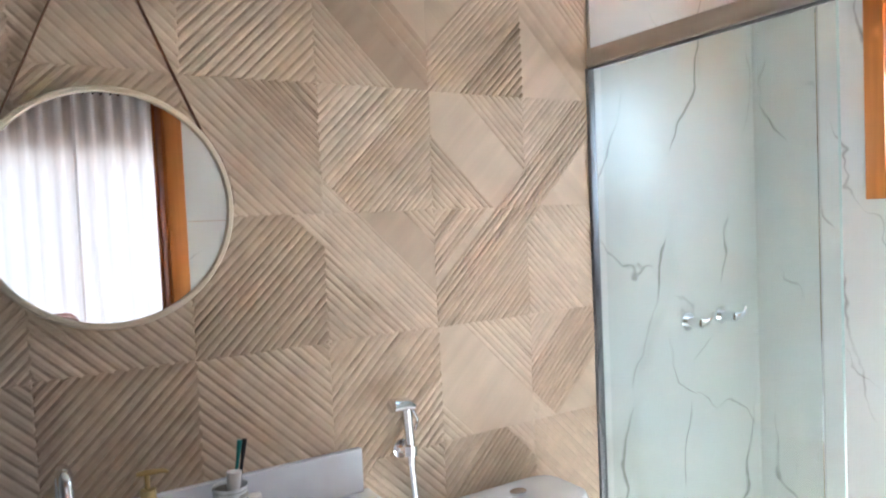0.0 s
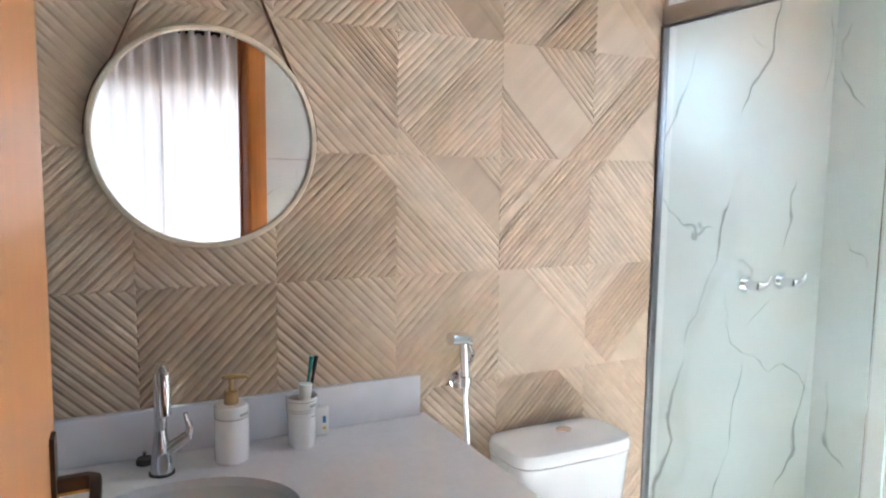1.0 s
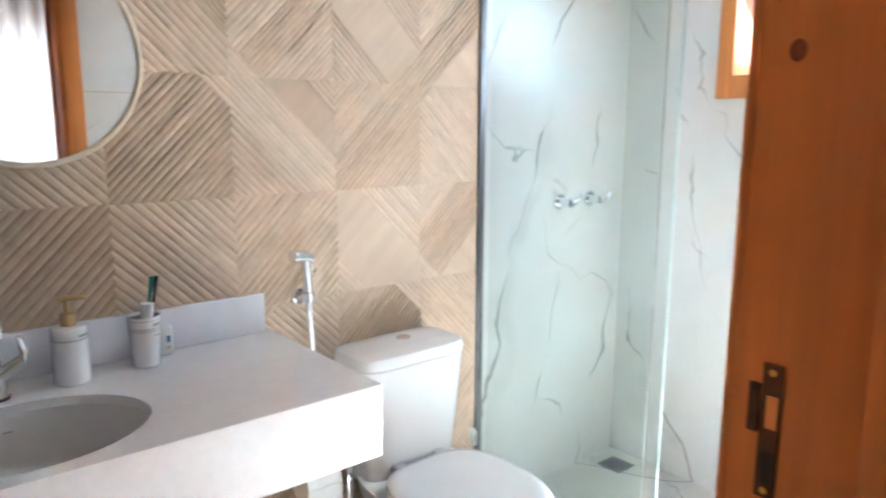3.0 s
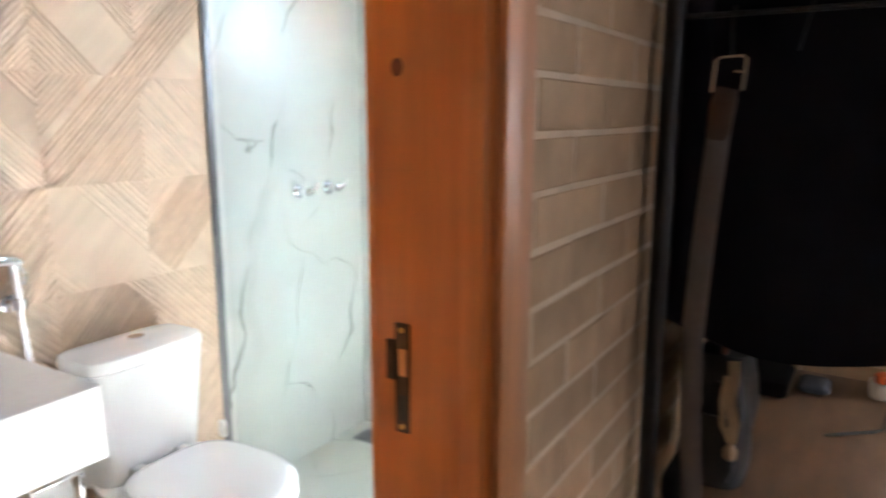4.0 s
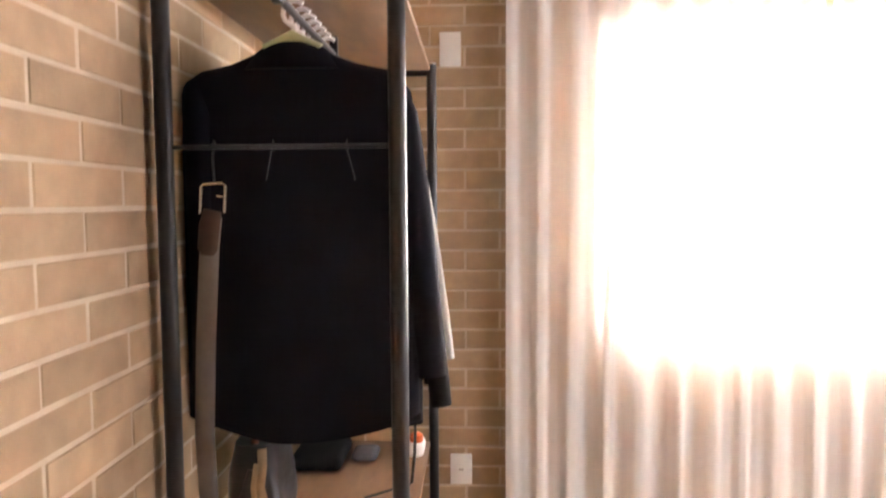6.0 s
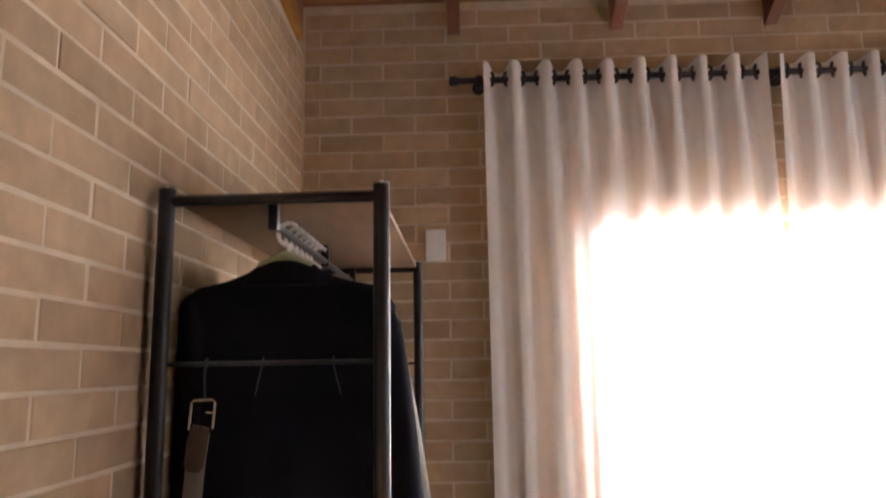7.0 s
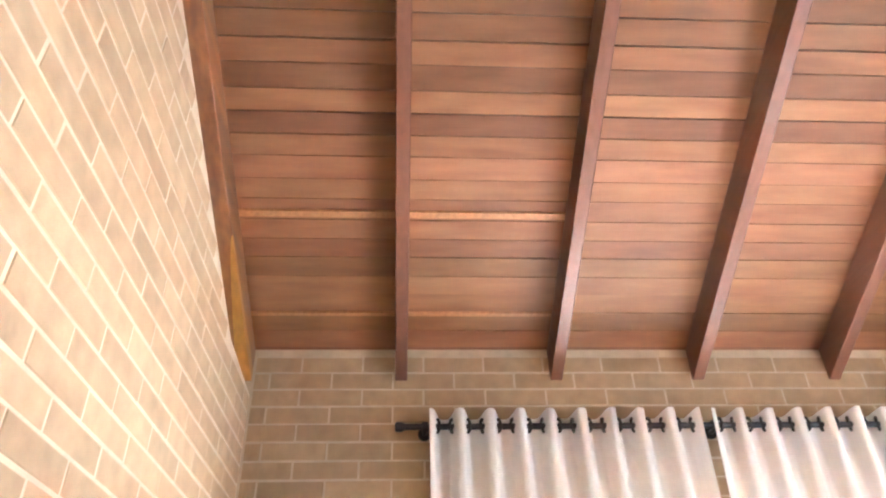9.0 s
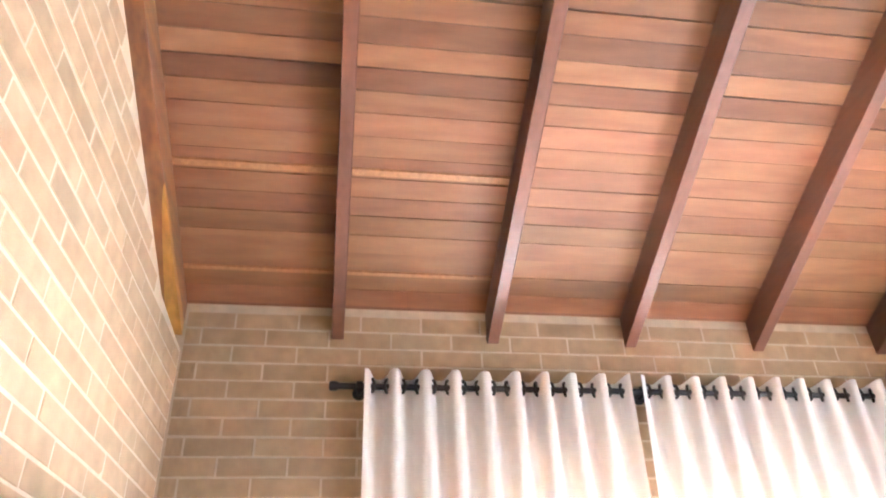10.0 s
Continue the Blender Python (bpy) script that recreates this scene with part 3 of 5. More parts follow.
def square_bar(pts):
    """A flat-sided bar through (d, o, z, half width, half height) on the leaf, lying along the leaf or out of it."""
    rings = []
    for k, (d, o, z, w, h) in enumerate(pts):
        a, b = pts[max(k - 1, 0)], pts[min(k + 1, len(pts) - 1)]
        run = Vector((b[0] - a[0], b[1] - a[1])).normalized()
        rings.append([on_leaf(d - run.y * w * sx, o + run.x * w * sx, z + h * sz) for sx, sz in ((-1, -1), (1, -1), (1, 1), (-1, 1))])
    bm = loft(bmesh.new(), rings)
    bmesh.ops.bevel(bm, geom=list(bm.edges), offset=0.0012, segments=2, affect="EDGES")
    return bm


LEVER = [(0.646, 0.004, 1.131, 0.007, 0.008), (0.646, 0.036, 1.132, 0.007, 0.008), (0.640, 0.043, 1.132, 0.007, 0.008), (0.628, 0.045, 1.131, 0.006, 0.008),
         (0.590, 0.044, 1.121, 0.006, 0.007), (0.552, 0.040, 1.106, 0.005, 0.006)]
part("lever", square_bar(LEVER), M_BRONZE, handle)
part("lever_underside", square_bar([(d, o, z - h - 0.0022, w * 0.8, 0.0018) for d, o, z, w, h in LEVER]), M_BRASS, handle, "polished brass underside")
part("keyhole", tube(bmesh.new(), [on_leaf(0.645, 0.0045, 1.04), on_leaf(0.645, 0.0062, 1.04)], 0.006, 12), M_BRASS, handle)
for zz in (0.999, 1.176):
    part("screw", tube(bmesh.new(), [on_leaf(0.645, 0.0045, zz), on_leaf(0.645, 0.007, zz)], 0.004, 10), M_CHROME, handle)


# windows
def window(name, axis, c0, c1, z0, z1, face, depth, label, wide=0.06, mullions=1):
    """A wooden window in an opening: axis is the one along the wall."""
    w = thing(name, (face, (c0 + c1) / 2, z0) if axis == "y" else ((c0 + c1) / 2, face, z0), label, "window", kind="structure")

    def slab(a0, a1, zz0, zz1, d0, d1, bevel=0.003):
        if axis == "y":
            return B((face + d0, a0, zz0), (face + d1, a1, zz1), bevel)
        return B((a0, face - d1, zz0), (a1, face - d0, zz1), bevel)
    part("window_frame", slab(c0, c0 + wide, z0, z1, -0.008, depth), M_DOOR, w)
    part("window_frame", slab(c1 - wide, c1, z0, z1, -0.008, depth), M_DOOR, w)
    part("window_frame", slab(c0 + wide + 0.0005, c1 - wide - 0.0005, z0, z0 + wide + 0.02, -0.008, depth), M_DOOR, w)
    part("window_frame", slab(c0 + wide + 0.0005, c1 - wide - 0.0005, z1 - wide, z1, -0.008, depth), M_DOOR, w)
    span = (c1 - c0 - 2 * wide) / (mullions + 1)
    for i in range(1, mullions + 1):
        m = c0 + wide + span * i
        part("mullion", slab(m - 0.02, m + 0.02, z0 + wide + 0.0205, z1 - wide - 0.0005, 0.03, depth - 0.02), M_DOOR, w)
    for i in range(mullions + 1):
        m = c0 + wide + span * i
        pane = part("pane", slab(m + 0.021, m + span - 0.021, z0 + wide + 0.021, z1 - wide - 0.001, 0.055, 0.060, 0), M_PANE, w, smooth=False)
        pane.visible_shadow = False
    return w


window("window_1", "y", BY0, BY1, BZ0, BZ1, XB, 0.13, "orange varnished wooden bedroom window, closed", mullions=2)
window("window_2", "y", WY0, WY1, WZ0, WZ1, XS, 0.20, "orange varnished wooden shower window in the marble wall", mullions=0)
window("window_3", "x", SX0, SX1, SZ0, SZ1, YS, 0.13, "wooden glazed bedroom door behind the curtain", mullions=1)


# ---- bathroom ----
def hang_mirror():
    t = thing("mirror", (0.205, YT, 1.557), "round mirror in a cream frame hung from a brown leather strap", "mirror")
    cx, cz, r = 0.205, 1.557, 0.241
    bm = bmesh.new()
    ringrows = []
    for rr, y in ((r - 0.012, YT - 0.010), (r - 0.012, YT - 0.028), (r - 0.009, YT - 0.031), (r - 0.002, YT - 0.031), (r + 0.001, YT - 0.028), (r + 0.001, YT - 0.002), (r - 0.012, YT - 0.002)):
        ringrows.append([(cx + rr * math.cos(a), y, cz + rr * math.sin(a)) for a in [2 * math.pi * i / 96 for i in range(96)]])
    loft(bm, ringrows + [ringrows[0]], (False, False))
    bmesh.ops.remove_doubles(bm, verts=bm.verts, dist=1e-6)
    part("frame", bm, M_FRAME, t, "cream leather-covered hoop frame")
    part("mirror_glass", disc_y(bmesh.new(), cx, cz, YT - 0.006, YT - 0.024, r - 0.0122, 96), M_MIRROR, t, smooth=False)
    for s in (-1, 1):
        pts = [(cx + s * (r + 0.003) * math.cos(k), YT - 0.016, cz + (r + 0.003) * math.sin(k)) for k in [math.radians(v) for v in (0, 8, 16, 24, 32, 40)]]
        pts += [(cx + s * 0.135, YT - 0.016, cz + 0.275), (cx + s * 0.07, YT - 0.016, cz + 0.43), (cx + s * 0.006, YT - 0.016, cz + 0.580)]
        part("strap", tube(bmesh.new(), pts, 0.010, 10, flat=(0, 1, 0)), M_STRAP, t, "brown leather strap")
    bm = disc_y(bmesh.new(), cx, cz + 0.58, YT, YT - 0.03, 0.012)
    disc_y(bm, cx, cz + 0.58, YT - 0.03, YT - 0.038, 0.017)
    part("peg", bm, M_STRAP, t)


hang_mirror()

CX, CY, CA, CB = 0.10, -0.522, 0.215, 0.168      # basin's mouth
CT, CF, CE = 0.855, -0.727, 0.743                # counter's top, front and end


def vanity():
    """Counter slab with an oval hole, a deep apron and an upstand."""
    t = thing("vanity_counter", (0.0, -0.45, 0.69), "white quartz counter with a deep apron, fixed to the tiled wall", "counter")
    x0, x1, y0, y1 = -0.85, CE, CF, YT
    angles = sorted([2 * math.pi * i / 64 for i in range(64)] + [math.atan2(y - CY, x - CX) % (2 * math.pi) for x in (x0, x1) for y in (y0, y1)])
    n = len(angles)
    bm = bmesh.new()
    top, low, edge, edge_low = [], [], [], []
    for a in angles:
        c, s = math.cos(a), math.sin(a)
        top.append(bm.verts.new((CX + CA * c, CY + CB * s, CT)))
        low.append(bm.verts.new((CX + CA * c, CY + CB * s, CT - 0.02)))
        k = min((x1 - CX) / c if c > 1e-6 else 9, (x0 - CX) / c if c < -1e-6 else 9, (y1 - CY) / s if s > 1e-6 else 9, (y0 - CY) / s if s < -1e-6 else 9)
        edge.append(bm.verts.new((CX + k * c, CY + k * s, CT)))
        edge_low.append(bm.verts.new((CX + k * c, CY + k * s, CT - 0.02)))
    for i in range(n):
        j = (i + 1) % n
        bm.faces.new((top[i], top[j], edge[j], edge[i]))
        bm.faces.new((top[i], low[i], low[j], top[j]))
        bm.faces.new((low[i], edge_low[i], edge_low[j], low[j]))
        bm.faces.new((edge[i], edge[j], edge_low[j], edge_low[i]))
    part("worktop", bm, M_QUARTZ, t, smooth=False)
    part("apron", B((x0, y0, 0.69), (x1, y0 + 0.02, CT - 0.0200), 0), M_QUARTZ, t, "glossy white apron")
    part("apron", B((x1 - 0.02, y0 + 0.0205, 0.69), (x1, y1, CT - 0.0200), 0), M_QUARTZ, t)
    part("upstand", B((x0, YT - 0.02, CT + 0.0005), (0.725, YT - 0.0005, 0.961), 0.0015), M_SPLASH, t, "grey-white quartz upstand")
    basin = thing("wash_basin", (CX, CY, 0.70), "oval pale ceramic basin set under the white counter", "basin")
    bm = bmesh.new()
    rings = [oval(CX, CY, CT - 0.021, CA + 0.012, CB + 0.012, 48), oval(CX, CY, CT - 0.03, CA + 0.008, CB + 0.008, 48)]
    for k in range(1, 9):
        f = k / 8
        rings.append(oval(CX, CY, CT - 0.03 - 0.125 * math.sin(f * math.pi / 2) ** 0.9, (CA + 0.008) * math.cos(f * 1.30) ** 0.75, (CB + 0.008) * math.cos(f * 1.30) ** 0.75, 48))
    loft(bm, rings, (False, True))
    part("bowl", bm, M_BASIN, basin)
    part("drain", lathe(bmesh.new(), CX, CY, [(0.024, CT - 0.157), (0.024, CT - 0.152), (0.015, CT - 0.151)]), M_CHROME, basin, "chrome drain ring")
    part("maker_mark", B((0.080, -0.3675, CT - 0.052), (0.098, -0.3665, CT - 0.049)), M_GREYTEXT, basin, "small grey printed mark", smooth=False)


vanity()


def faucet():
    t = thing("faucet", (0.084, -0.302, CT), "tall chrome basin faucet with a side lever", "faucet")
    x, y = 0.084, -0.302
    part("base_ring", lathe(bmesh.new(), x, y, [(0.026, CT), (0.026, CT + 0.005), (0.023, CT + 0.006)]), M_RUBBER, t, "black base gasket")
    part("body", lathe(bmesh.new(), x, y, [(0.023, CT + 0.006), (0.0225, CT + 0.012), (0.019, CT + 0.05), (0.0135, CT + 0.085), (0.0115, CT + 0.10)]), M_CHROME, t)
    pts = [(x, y, CT + 0.095), (x, y, CT + 0.19)]
    for k in range(0, 10):
        a = math.pi * k / 9
        pts.append((x + 0.004 * k / 9, y - 0.030 + 0.030 * math.cos(a), CT + 0.205 + 0.030 * math.sin(a)))
    pts.append((x + 0.004, y - 0.060, CT + 0.145))
    part("spout", tube(bmesh.new(), pts, 0.0128, 16), M_CHROME, t)
    lever = part("lever_arm", tube(bmesh.new(), [(x + 0.012, y - 0.004, CT + 0.050), (x + 0.034, y - 0.010, CT + 0.066), (x + 0.052, y - 0.016, CT + 0.080)], 0.010, 14, radii=[0.014, 0.013, 0.011]), M_CHROME, t)
    part("lever_tip", tube(bmesh.new(), [(x + 0.050, y - 0.015, CT + 0.074), (x + 0.056, y - 0.017, CT + 0.095), (x + 0.047, y - 0.014, CT + 0.128)], 0.006, 12, radii=[0.010, 0.0085, 0.005]), M_CHROME, lever)
    s = thing("sink_stopper", (0.055, -0.235, CT), "small black rubber sink stopper on the counter", "stopper")
    part("plug", lathe(bmesh.new(), 0.055, -0.235, [(0.017, CT), (0.018, CT + 0.008), (0.015, CT + 0.014)]), M_RUBBER, s)
    part("pull", lathe(bmesh.new(), 0.055, -0.235, [(0.004, CT + 0.014), (0.003, CT + 0.022), (0.006, CT + 0.027), (0.002, CT + 0.030)], 14), M_CHROME, s, "clear grey pull knob")


faucet()


def print_band(bm, cx, cy, r, z0, z1, a0, a1, n=8):
    """A thin printed patch that follows a round wall."""
    rows = [[(cx + r * math.cos(a0 + (a1 - a0) * i / n), cy + r * math.sin(a0 + (a1 - a0) * i / n), z) for i in range(n + 1)] for z in (z0, z1)]
    return loft(bm, rows, (False, False), closed=False)


def soap_and_cup():
    x, y = 0.229, -0.290
    t = thing("soap_dispenser", (x, y, CT), "white ceramic soap dispenser with a gold pump", "soap dispenser")
    body = part("bottle", lathe(bmesh.new(), x, y, [(0.034, CT), (0.0365, CT + 0.003), (0.0365, CT + 0.098), (0.0355, CT + 0.100), (0.0365, CT + 0.102), (0.0365, CT + 0.122), (0.033, CT + 0.127), (0.014, CT + 0.128)], 40), M_CERAMIC, t)
    part("groove", lathe(bmesh.new(), x, y, [(0.0366, CT + 0.0988), (0.0369, CT + 0.1000), (0.0366, CT + 0.1012)], 40), M_GREYTEXT, body, "thin grey ring")
    bm = print_band(bmesh.new(), x, y, 0.0372, CT + 0.106, CT + 0.112, -1.25, -0.25)
    part("print", bm, M_GREYTEXT, body, "faint grey printed line")
    part("collar", lathe(bmesh.new(), x, y, [(0.0155, CT + 0.127), (0.0155, CT + 0.155), (0.012, CT + 0.157)]), M_GOLD, t, "brushed gold collar")
    pump = part("pump", tube(bmesh.new(), [(x, y, CT + 0.155), (x, y, CT + 0.184)], 0.005, 12), M_GOLD, t)
    part("nozzle", tube(bmesh.new(), [(x - 0.018, y + 0.004, CT + 0.186), (x, y, CT + 0.187), (x + 0.030, y - 0.007, CT + 0.187), (x + 0.038, y - 0.009, CT + 0.183)], 0.007, 12, radii=[0.004, 0.006, 0.0045, 0.003]), M_GOLD, pump)
    x, y = 0.390, -0.272
    t = thing("toothbrush_cup", (x, y, CT), "white ceramic cup with grey printing on the counter", "cup")
    prof = [(0.029, CT), (0.0305, CT + 0.003), (0.034, CT + 0.085), (0.0345, CT + 0.086), (0.0362, CT + 0.117), (0.0358, CT + 0.119), (0.0340, CT + 0.117), (0.0300, CT + 0.010)]
    cup = part("cup", lathe(bmesh.new(), x, y, prof, 40), M_CERAMIC, t)
    for z in (CT + 0.0855, CT + 0.091, CT + 0.110):
        part("printed_ring", lathe(bmesh.new(), x, y, [(0.0348 + (z - CT - 0.0855) * 0.05, z), (0.0352 + (z - CT - 0.0855) * 0.05, z + 0.0008), (0.0348 + (z - CT - 0.0855) * 0.05, z + 0.0016)], 40), M_GREYTEXT, cup)
    part("print", print_band(bmesh.new(), x, y, 0.0362, CT + 0.097, CT + 0.105, -1.3, -0.45), M_GREYTEXT, cup, "grey printed script line")
    part("print", print_band(bmesh.new(), x, y, 0.0350, CT + 0.074, CT + 0.077, -1.2, -0.5), M_GREYTEXT, cup)
    tp = thing("toothpaste_tube", (x + 0.008, y, CT + 0.02), "white toothpaste tube with a round cap in the cup", "toothpaste")
    part("tube", tube(bmesh.new(), [(x, y, CT + 0.012), (x + 0.006, y - 0.002, CT + 0.10)], 0.013, 16), M_PLASTIC, tp)
    part("cap", tube(bmesh.new(), [(x + 0.006, y - 0.002, CT + 0.1005), (x + 0.009, y - 0.003, CT + 0.146)], 0.014, 20, radii=[0.0135, 0.0155]), M_PLASTIC, tp)
    for dx, m, label in ((0.016, M_TEAL, "teal toothbrush standing in the cup"), (0.026, M_RUBBER, "black toothbrush standing in the cup")):
        b = thing("toothbrush", (x + dx, y + 0.01, CT + 0.02), label, "toothbrush", "toothbrushes in the cup")
        part("handle", tube(bmesh.new(), [(x + dx - 0.012, y + 0.008, CT + 0.014), (x + dx - 0.004, y + 0.012, CT + 0.11), (x + dx + 0.006, y + 0.012, CT + 0.165)], 0.0035, 10), m, b)
        part("head", tube(bmesh.new(), [(x + dx + 0.006, y + 0.012, CT + 0.1655), (x + dx + 0.012, y + 0.012, CT + 0.205)], 0.007, 10, radii=[0.004, 0.0058]), m, b)
    x, y = 0.447, -0.232
    f = thing("floss_box", (x, y, CT), "small white floss box with a printed label", "floss box")
    part("case", B((x - 0.019, y - 0.009, CT), (x + 0.019, y + 0.009, CT + 0.074), 0.007, 3), M_PLASTIC, f)
    part("label", B((x + 0.002, y - 0.0098, CT + 0.034), (x + 0.010, y - 0.0092, CT + 0.050)), M_BLUEPRINT, f, "small blue label", smooth=False)
    part("label", B((x + 0.002, y - 0.0098, CT + 0.018), (x + 0.010, y - 0.0092, CT + 0.024)), M_YELLOW, f, "small yellow label", smooth=False)


soap_and_cup()


def sprayer():
    t = thing("hand_sprayer", (0.844, YT, 0.77), "chrome hand sprayer with hose in a wall bracket beside the toilet", "sprayer")
    b = part("bracket", disc_y(bmesh.new(), 0.838, 0.935, YT, YT - 0.012, 0.024), M_CHROME, t)
    part("arm", tube(bmesh.new(), [(0.838, YT - 0.010, 0.935), (0.846, YT - 0.040, 0.938)], 0.012, 12), M_CHROME, b)
    part("clip", tube(bmesh.new(), [(0.846, YT - 0.040, 0.925), (0.846, YT - 0.040, 0.950)], 0.019, 16), M_CHROME, b)
    part("grip", tube(bmesh.new(), [(0.848, YT - 0.040, 0.90), (0.846, YT - 0.041, 0.96), (0.838, YT - 0.045, 1.05)], 0.010, 14, radii=[0.010, 0.012, 0.013]), M_CHROME, t)
    part("head", tube(bmesh.new(), [(0.858, YT - 0.040, 1.046), (0.836, YT - 0.048, 1.056), (0.790, YT - 0.060, 1.062)], 0.014, 16, radii=[0.012, 0.016, 0.017]), M_CHROME, t)
    part("trigger", tube(bmesh.new(), [(0.858, YT - 0.040, 1.036), (0.870, YT - 0.040, 1.010), (0.862, YT - 0.040, 0.985)], 0.004, 8), M_CHROME, t)
    part("hose", tube(bmesh.new(), [(0.848, YT - 0.040, 0.90), (0.856, YT - 0.038, 0.80), (0.866, YT - 0.036, 0.66), (0.872, YT - 0.035, 0.50), (0.868, YT - 0.030, 0.36), (0.850, YT - 0.02, 0.31)], 0.0088, 12), M_CHROME, t, "ribbed chrome hose")


sprayer()


def toilet():
    cx = 1.108
    t = thing("toilet", (cx, -0.5, Z_BATH), "white ceramic close-coupled toilet with the lid down", "toilet")
    yb = YT - 0.012
    tank = part("tank", loft(bmesh.new(), [oval(cx, yb - d, z, a, b, 48, 5.0) for z, a, b, d in
                ((0.370, 0.148, 0.084, 0.090), (0.378, 0.158, 0.090, 0.094), (0.50, 0.170, 0.095, 0.098), (0.733, 0.190, 0.1025, 0.1035), (0.735, 0.188, 0.101, 0.1035))]), M_CERAMIC, t)
    lid = part("tank_lid", loft(bmesh.new(), [oval(cx, yb - 0.104, z, a, b, 48, 5.0) for z, a, b in
               ((0.736, 0.188, 0.1015), (0.739, 0.192, 0.1045), (0.756, 0.193, 0.105), (0.770, 0.188, 0.100), (0.775, 0.170, 0.085), (0.7765, 0.08, 0.04))]), M_CERAMIC, tank)
    part("flush_button", loft(bmesh.new(), [oval(1.131, -0.282, z, a, b, 28) for z, a, b in ((0.776, 0.024, 0.019), (0.7815, 0.024, 0.019), (0.7835, 0.021, 0.016))]), M_CHROME, lid, "chrome oval button")

    def egg(z, s, grow=0.0, back=-0.40, front=-0.865, n=56):
        pts, half = [], 0.191 * s + grow
        cy = (back + front) / 2
        for i in range(n):
            a = 2 * math.pi * i / n
            c, sn = math.cos(a), math.sin(a)
            ly = (back - cy + grow) if sn > 0 else (cy - front) * s + grow
            p = 3.4 if sn > 0 else 2.05
            pts.append((cx + half * math.copysign(abs(c) ** (2 / p), c), cy + ly * math.copysign(abs(sn) ** (2 / p), sn), z))
        return pts
    part("seat", loft(bmesh.new(), [egg(0.398, 1, -0.004), egg(0.402, 1), egg(0.414, 1), egg(0.418, 1, -0.004)]), M_PLASTIC, t)
    part("lid", loft(bmesh.new(), [egg(0.419, 1, -0.006), egg(0.423, 1, 0.001), egg(0.436, 1, 0.0), egg(0.443, 1, -0.008), egg(0.447, 1, -0.03), egg(0.449, 1, -0.10)]), M_CERAMIC, t, "glossy white closed lid")
    part("bowl", loft(bmesh.new(), [egg(Z_BATH, 0.62, back=-0.28, front=-0.72), egg(Z_BATH + 0.05, 0.58, back=-0.28, front=-0.70), egg(0.22, 0.62, back=-0.26, front=-0.74),
                      egg(0.31, 0.86, back=-0.24, front=-0.81), egg(0.37, 0.97, back=-0.22, front=-0.85), egg(0.397, 0.98, back=-0.22, front=-0.86)]), M_CERAMIC, t)
    for s in (-1, 1):
        part("hinge", B((cx + s * 0.075 - 0.02, -0.405, 0.399), (cx + s * 0.075 + 0.02, -0.375, 0.440), 0.008, 3), M_PLASTIC, t)


toilet()


def paper_holder():
    t = thing("toilet_paper_holder", (0.80, YT, 0.44), "chrome toilet paper holder with a white roll under the counter", "paper holder")
    part("plate", B((0.882, YT - 0.012, 0.40), (0.925, YT - 0.001, 0.45), 0.004), M_CHROME, t)
    part("arm", tube(bmesh.new(), [(0.905, YT - 0.01, 0.425), (0.905, YT - 0.085, 0.428), (0.895, YT - 0.10, 0.428), (0.76, YT - 0.10, 0.428)], 0.008, 12), M_CHROME, t)
    part("cover", B((0.765, YT - 0.165, 0.470), (0.900, YT - 0.03, 0.476), 0.002), M_CHROME, t, "bent chrome cover")
    part("cover_front", B((0.885, YT - 0.168, 0.36), (0.900, YT - 0.160, 0.4695), 0.002), M_CHROME, t)
    roll = part("roll", tube(bmesh.new(), [(0.770, YT - 0.10, 0.420), (0.878, YT - 0.10, 0.420)], 0.050, 32), M_PAPER, t, "white paper roll")
    part("hanging_sheet", B((0.772, YT - 0.1525, 0.30), (0.876, YT - 0.151, 0.42)), M_PAPER, roll, smooth=False)


paper_holder()
v = thing("angle_valve", (1.505, YT, 0.31), "small white oval valve knob on the tiled wall", "valve")
part("knob", loft(bmesh.new(), [[(1.500 + a * math.cos(k), y, 0.320 + b * math.sin(k)) for k in [2 * math.pi * i / 24 for i in range(24)]] for y, a, b in
     ((YT, 0.010, 0.030), (YT - 0.02, 0.012, 0.034), (YT - 0.03, 0.008, 0.026))]), M_PLASTIC, v)
part("rim", loft(bmesh.new(), [[(1.500 + a * math.cos(k), y, 0.320 + b * math.sin(k)) for k in [2 * math.pi * i / 24 for i in range(24)]] for y, a, b in
     ((YT - 0.0305, 0.006, 0.020), (YT - 0.033, 0.004, 0.014))]), M_GREYTEXT, v)


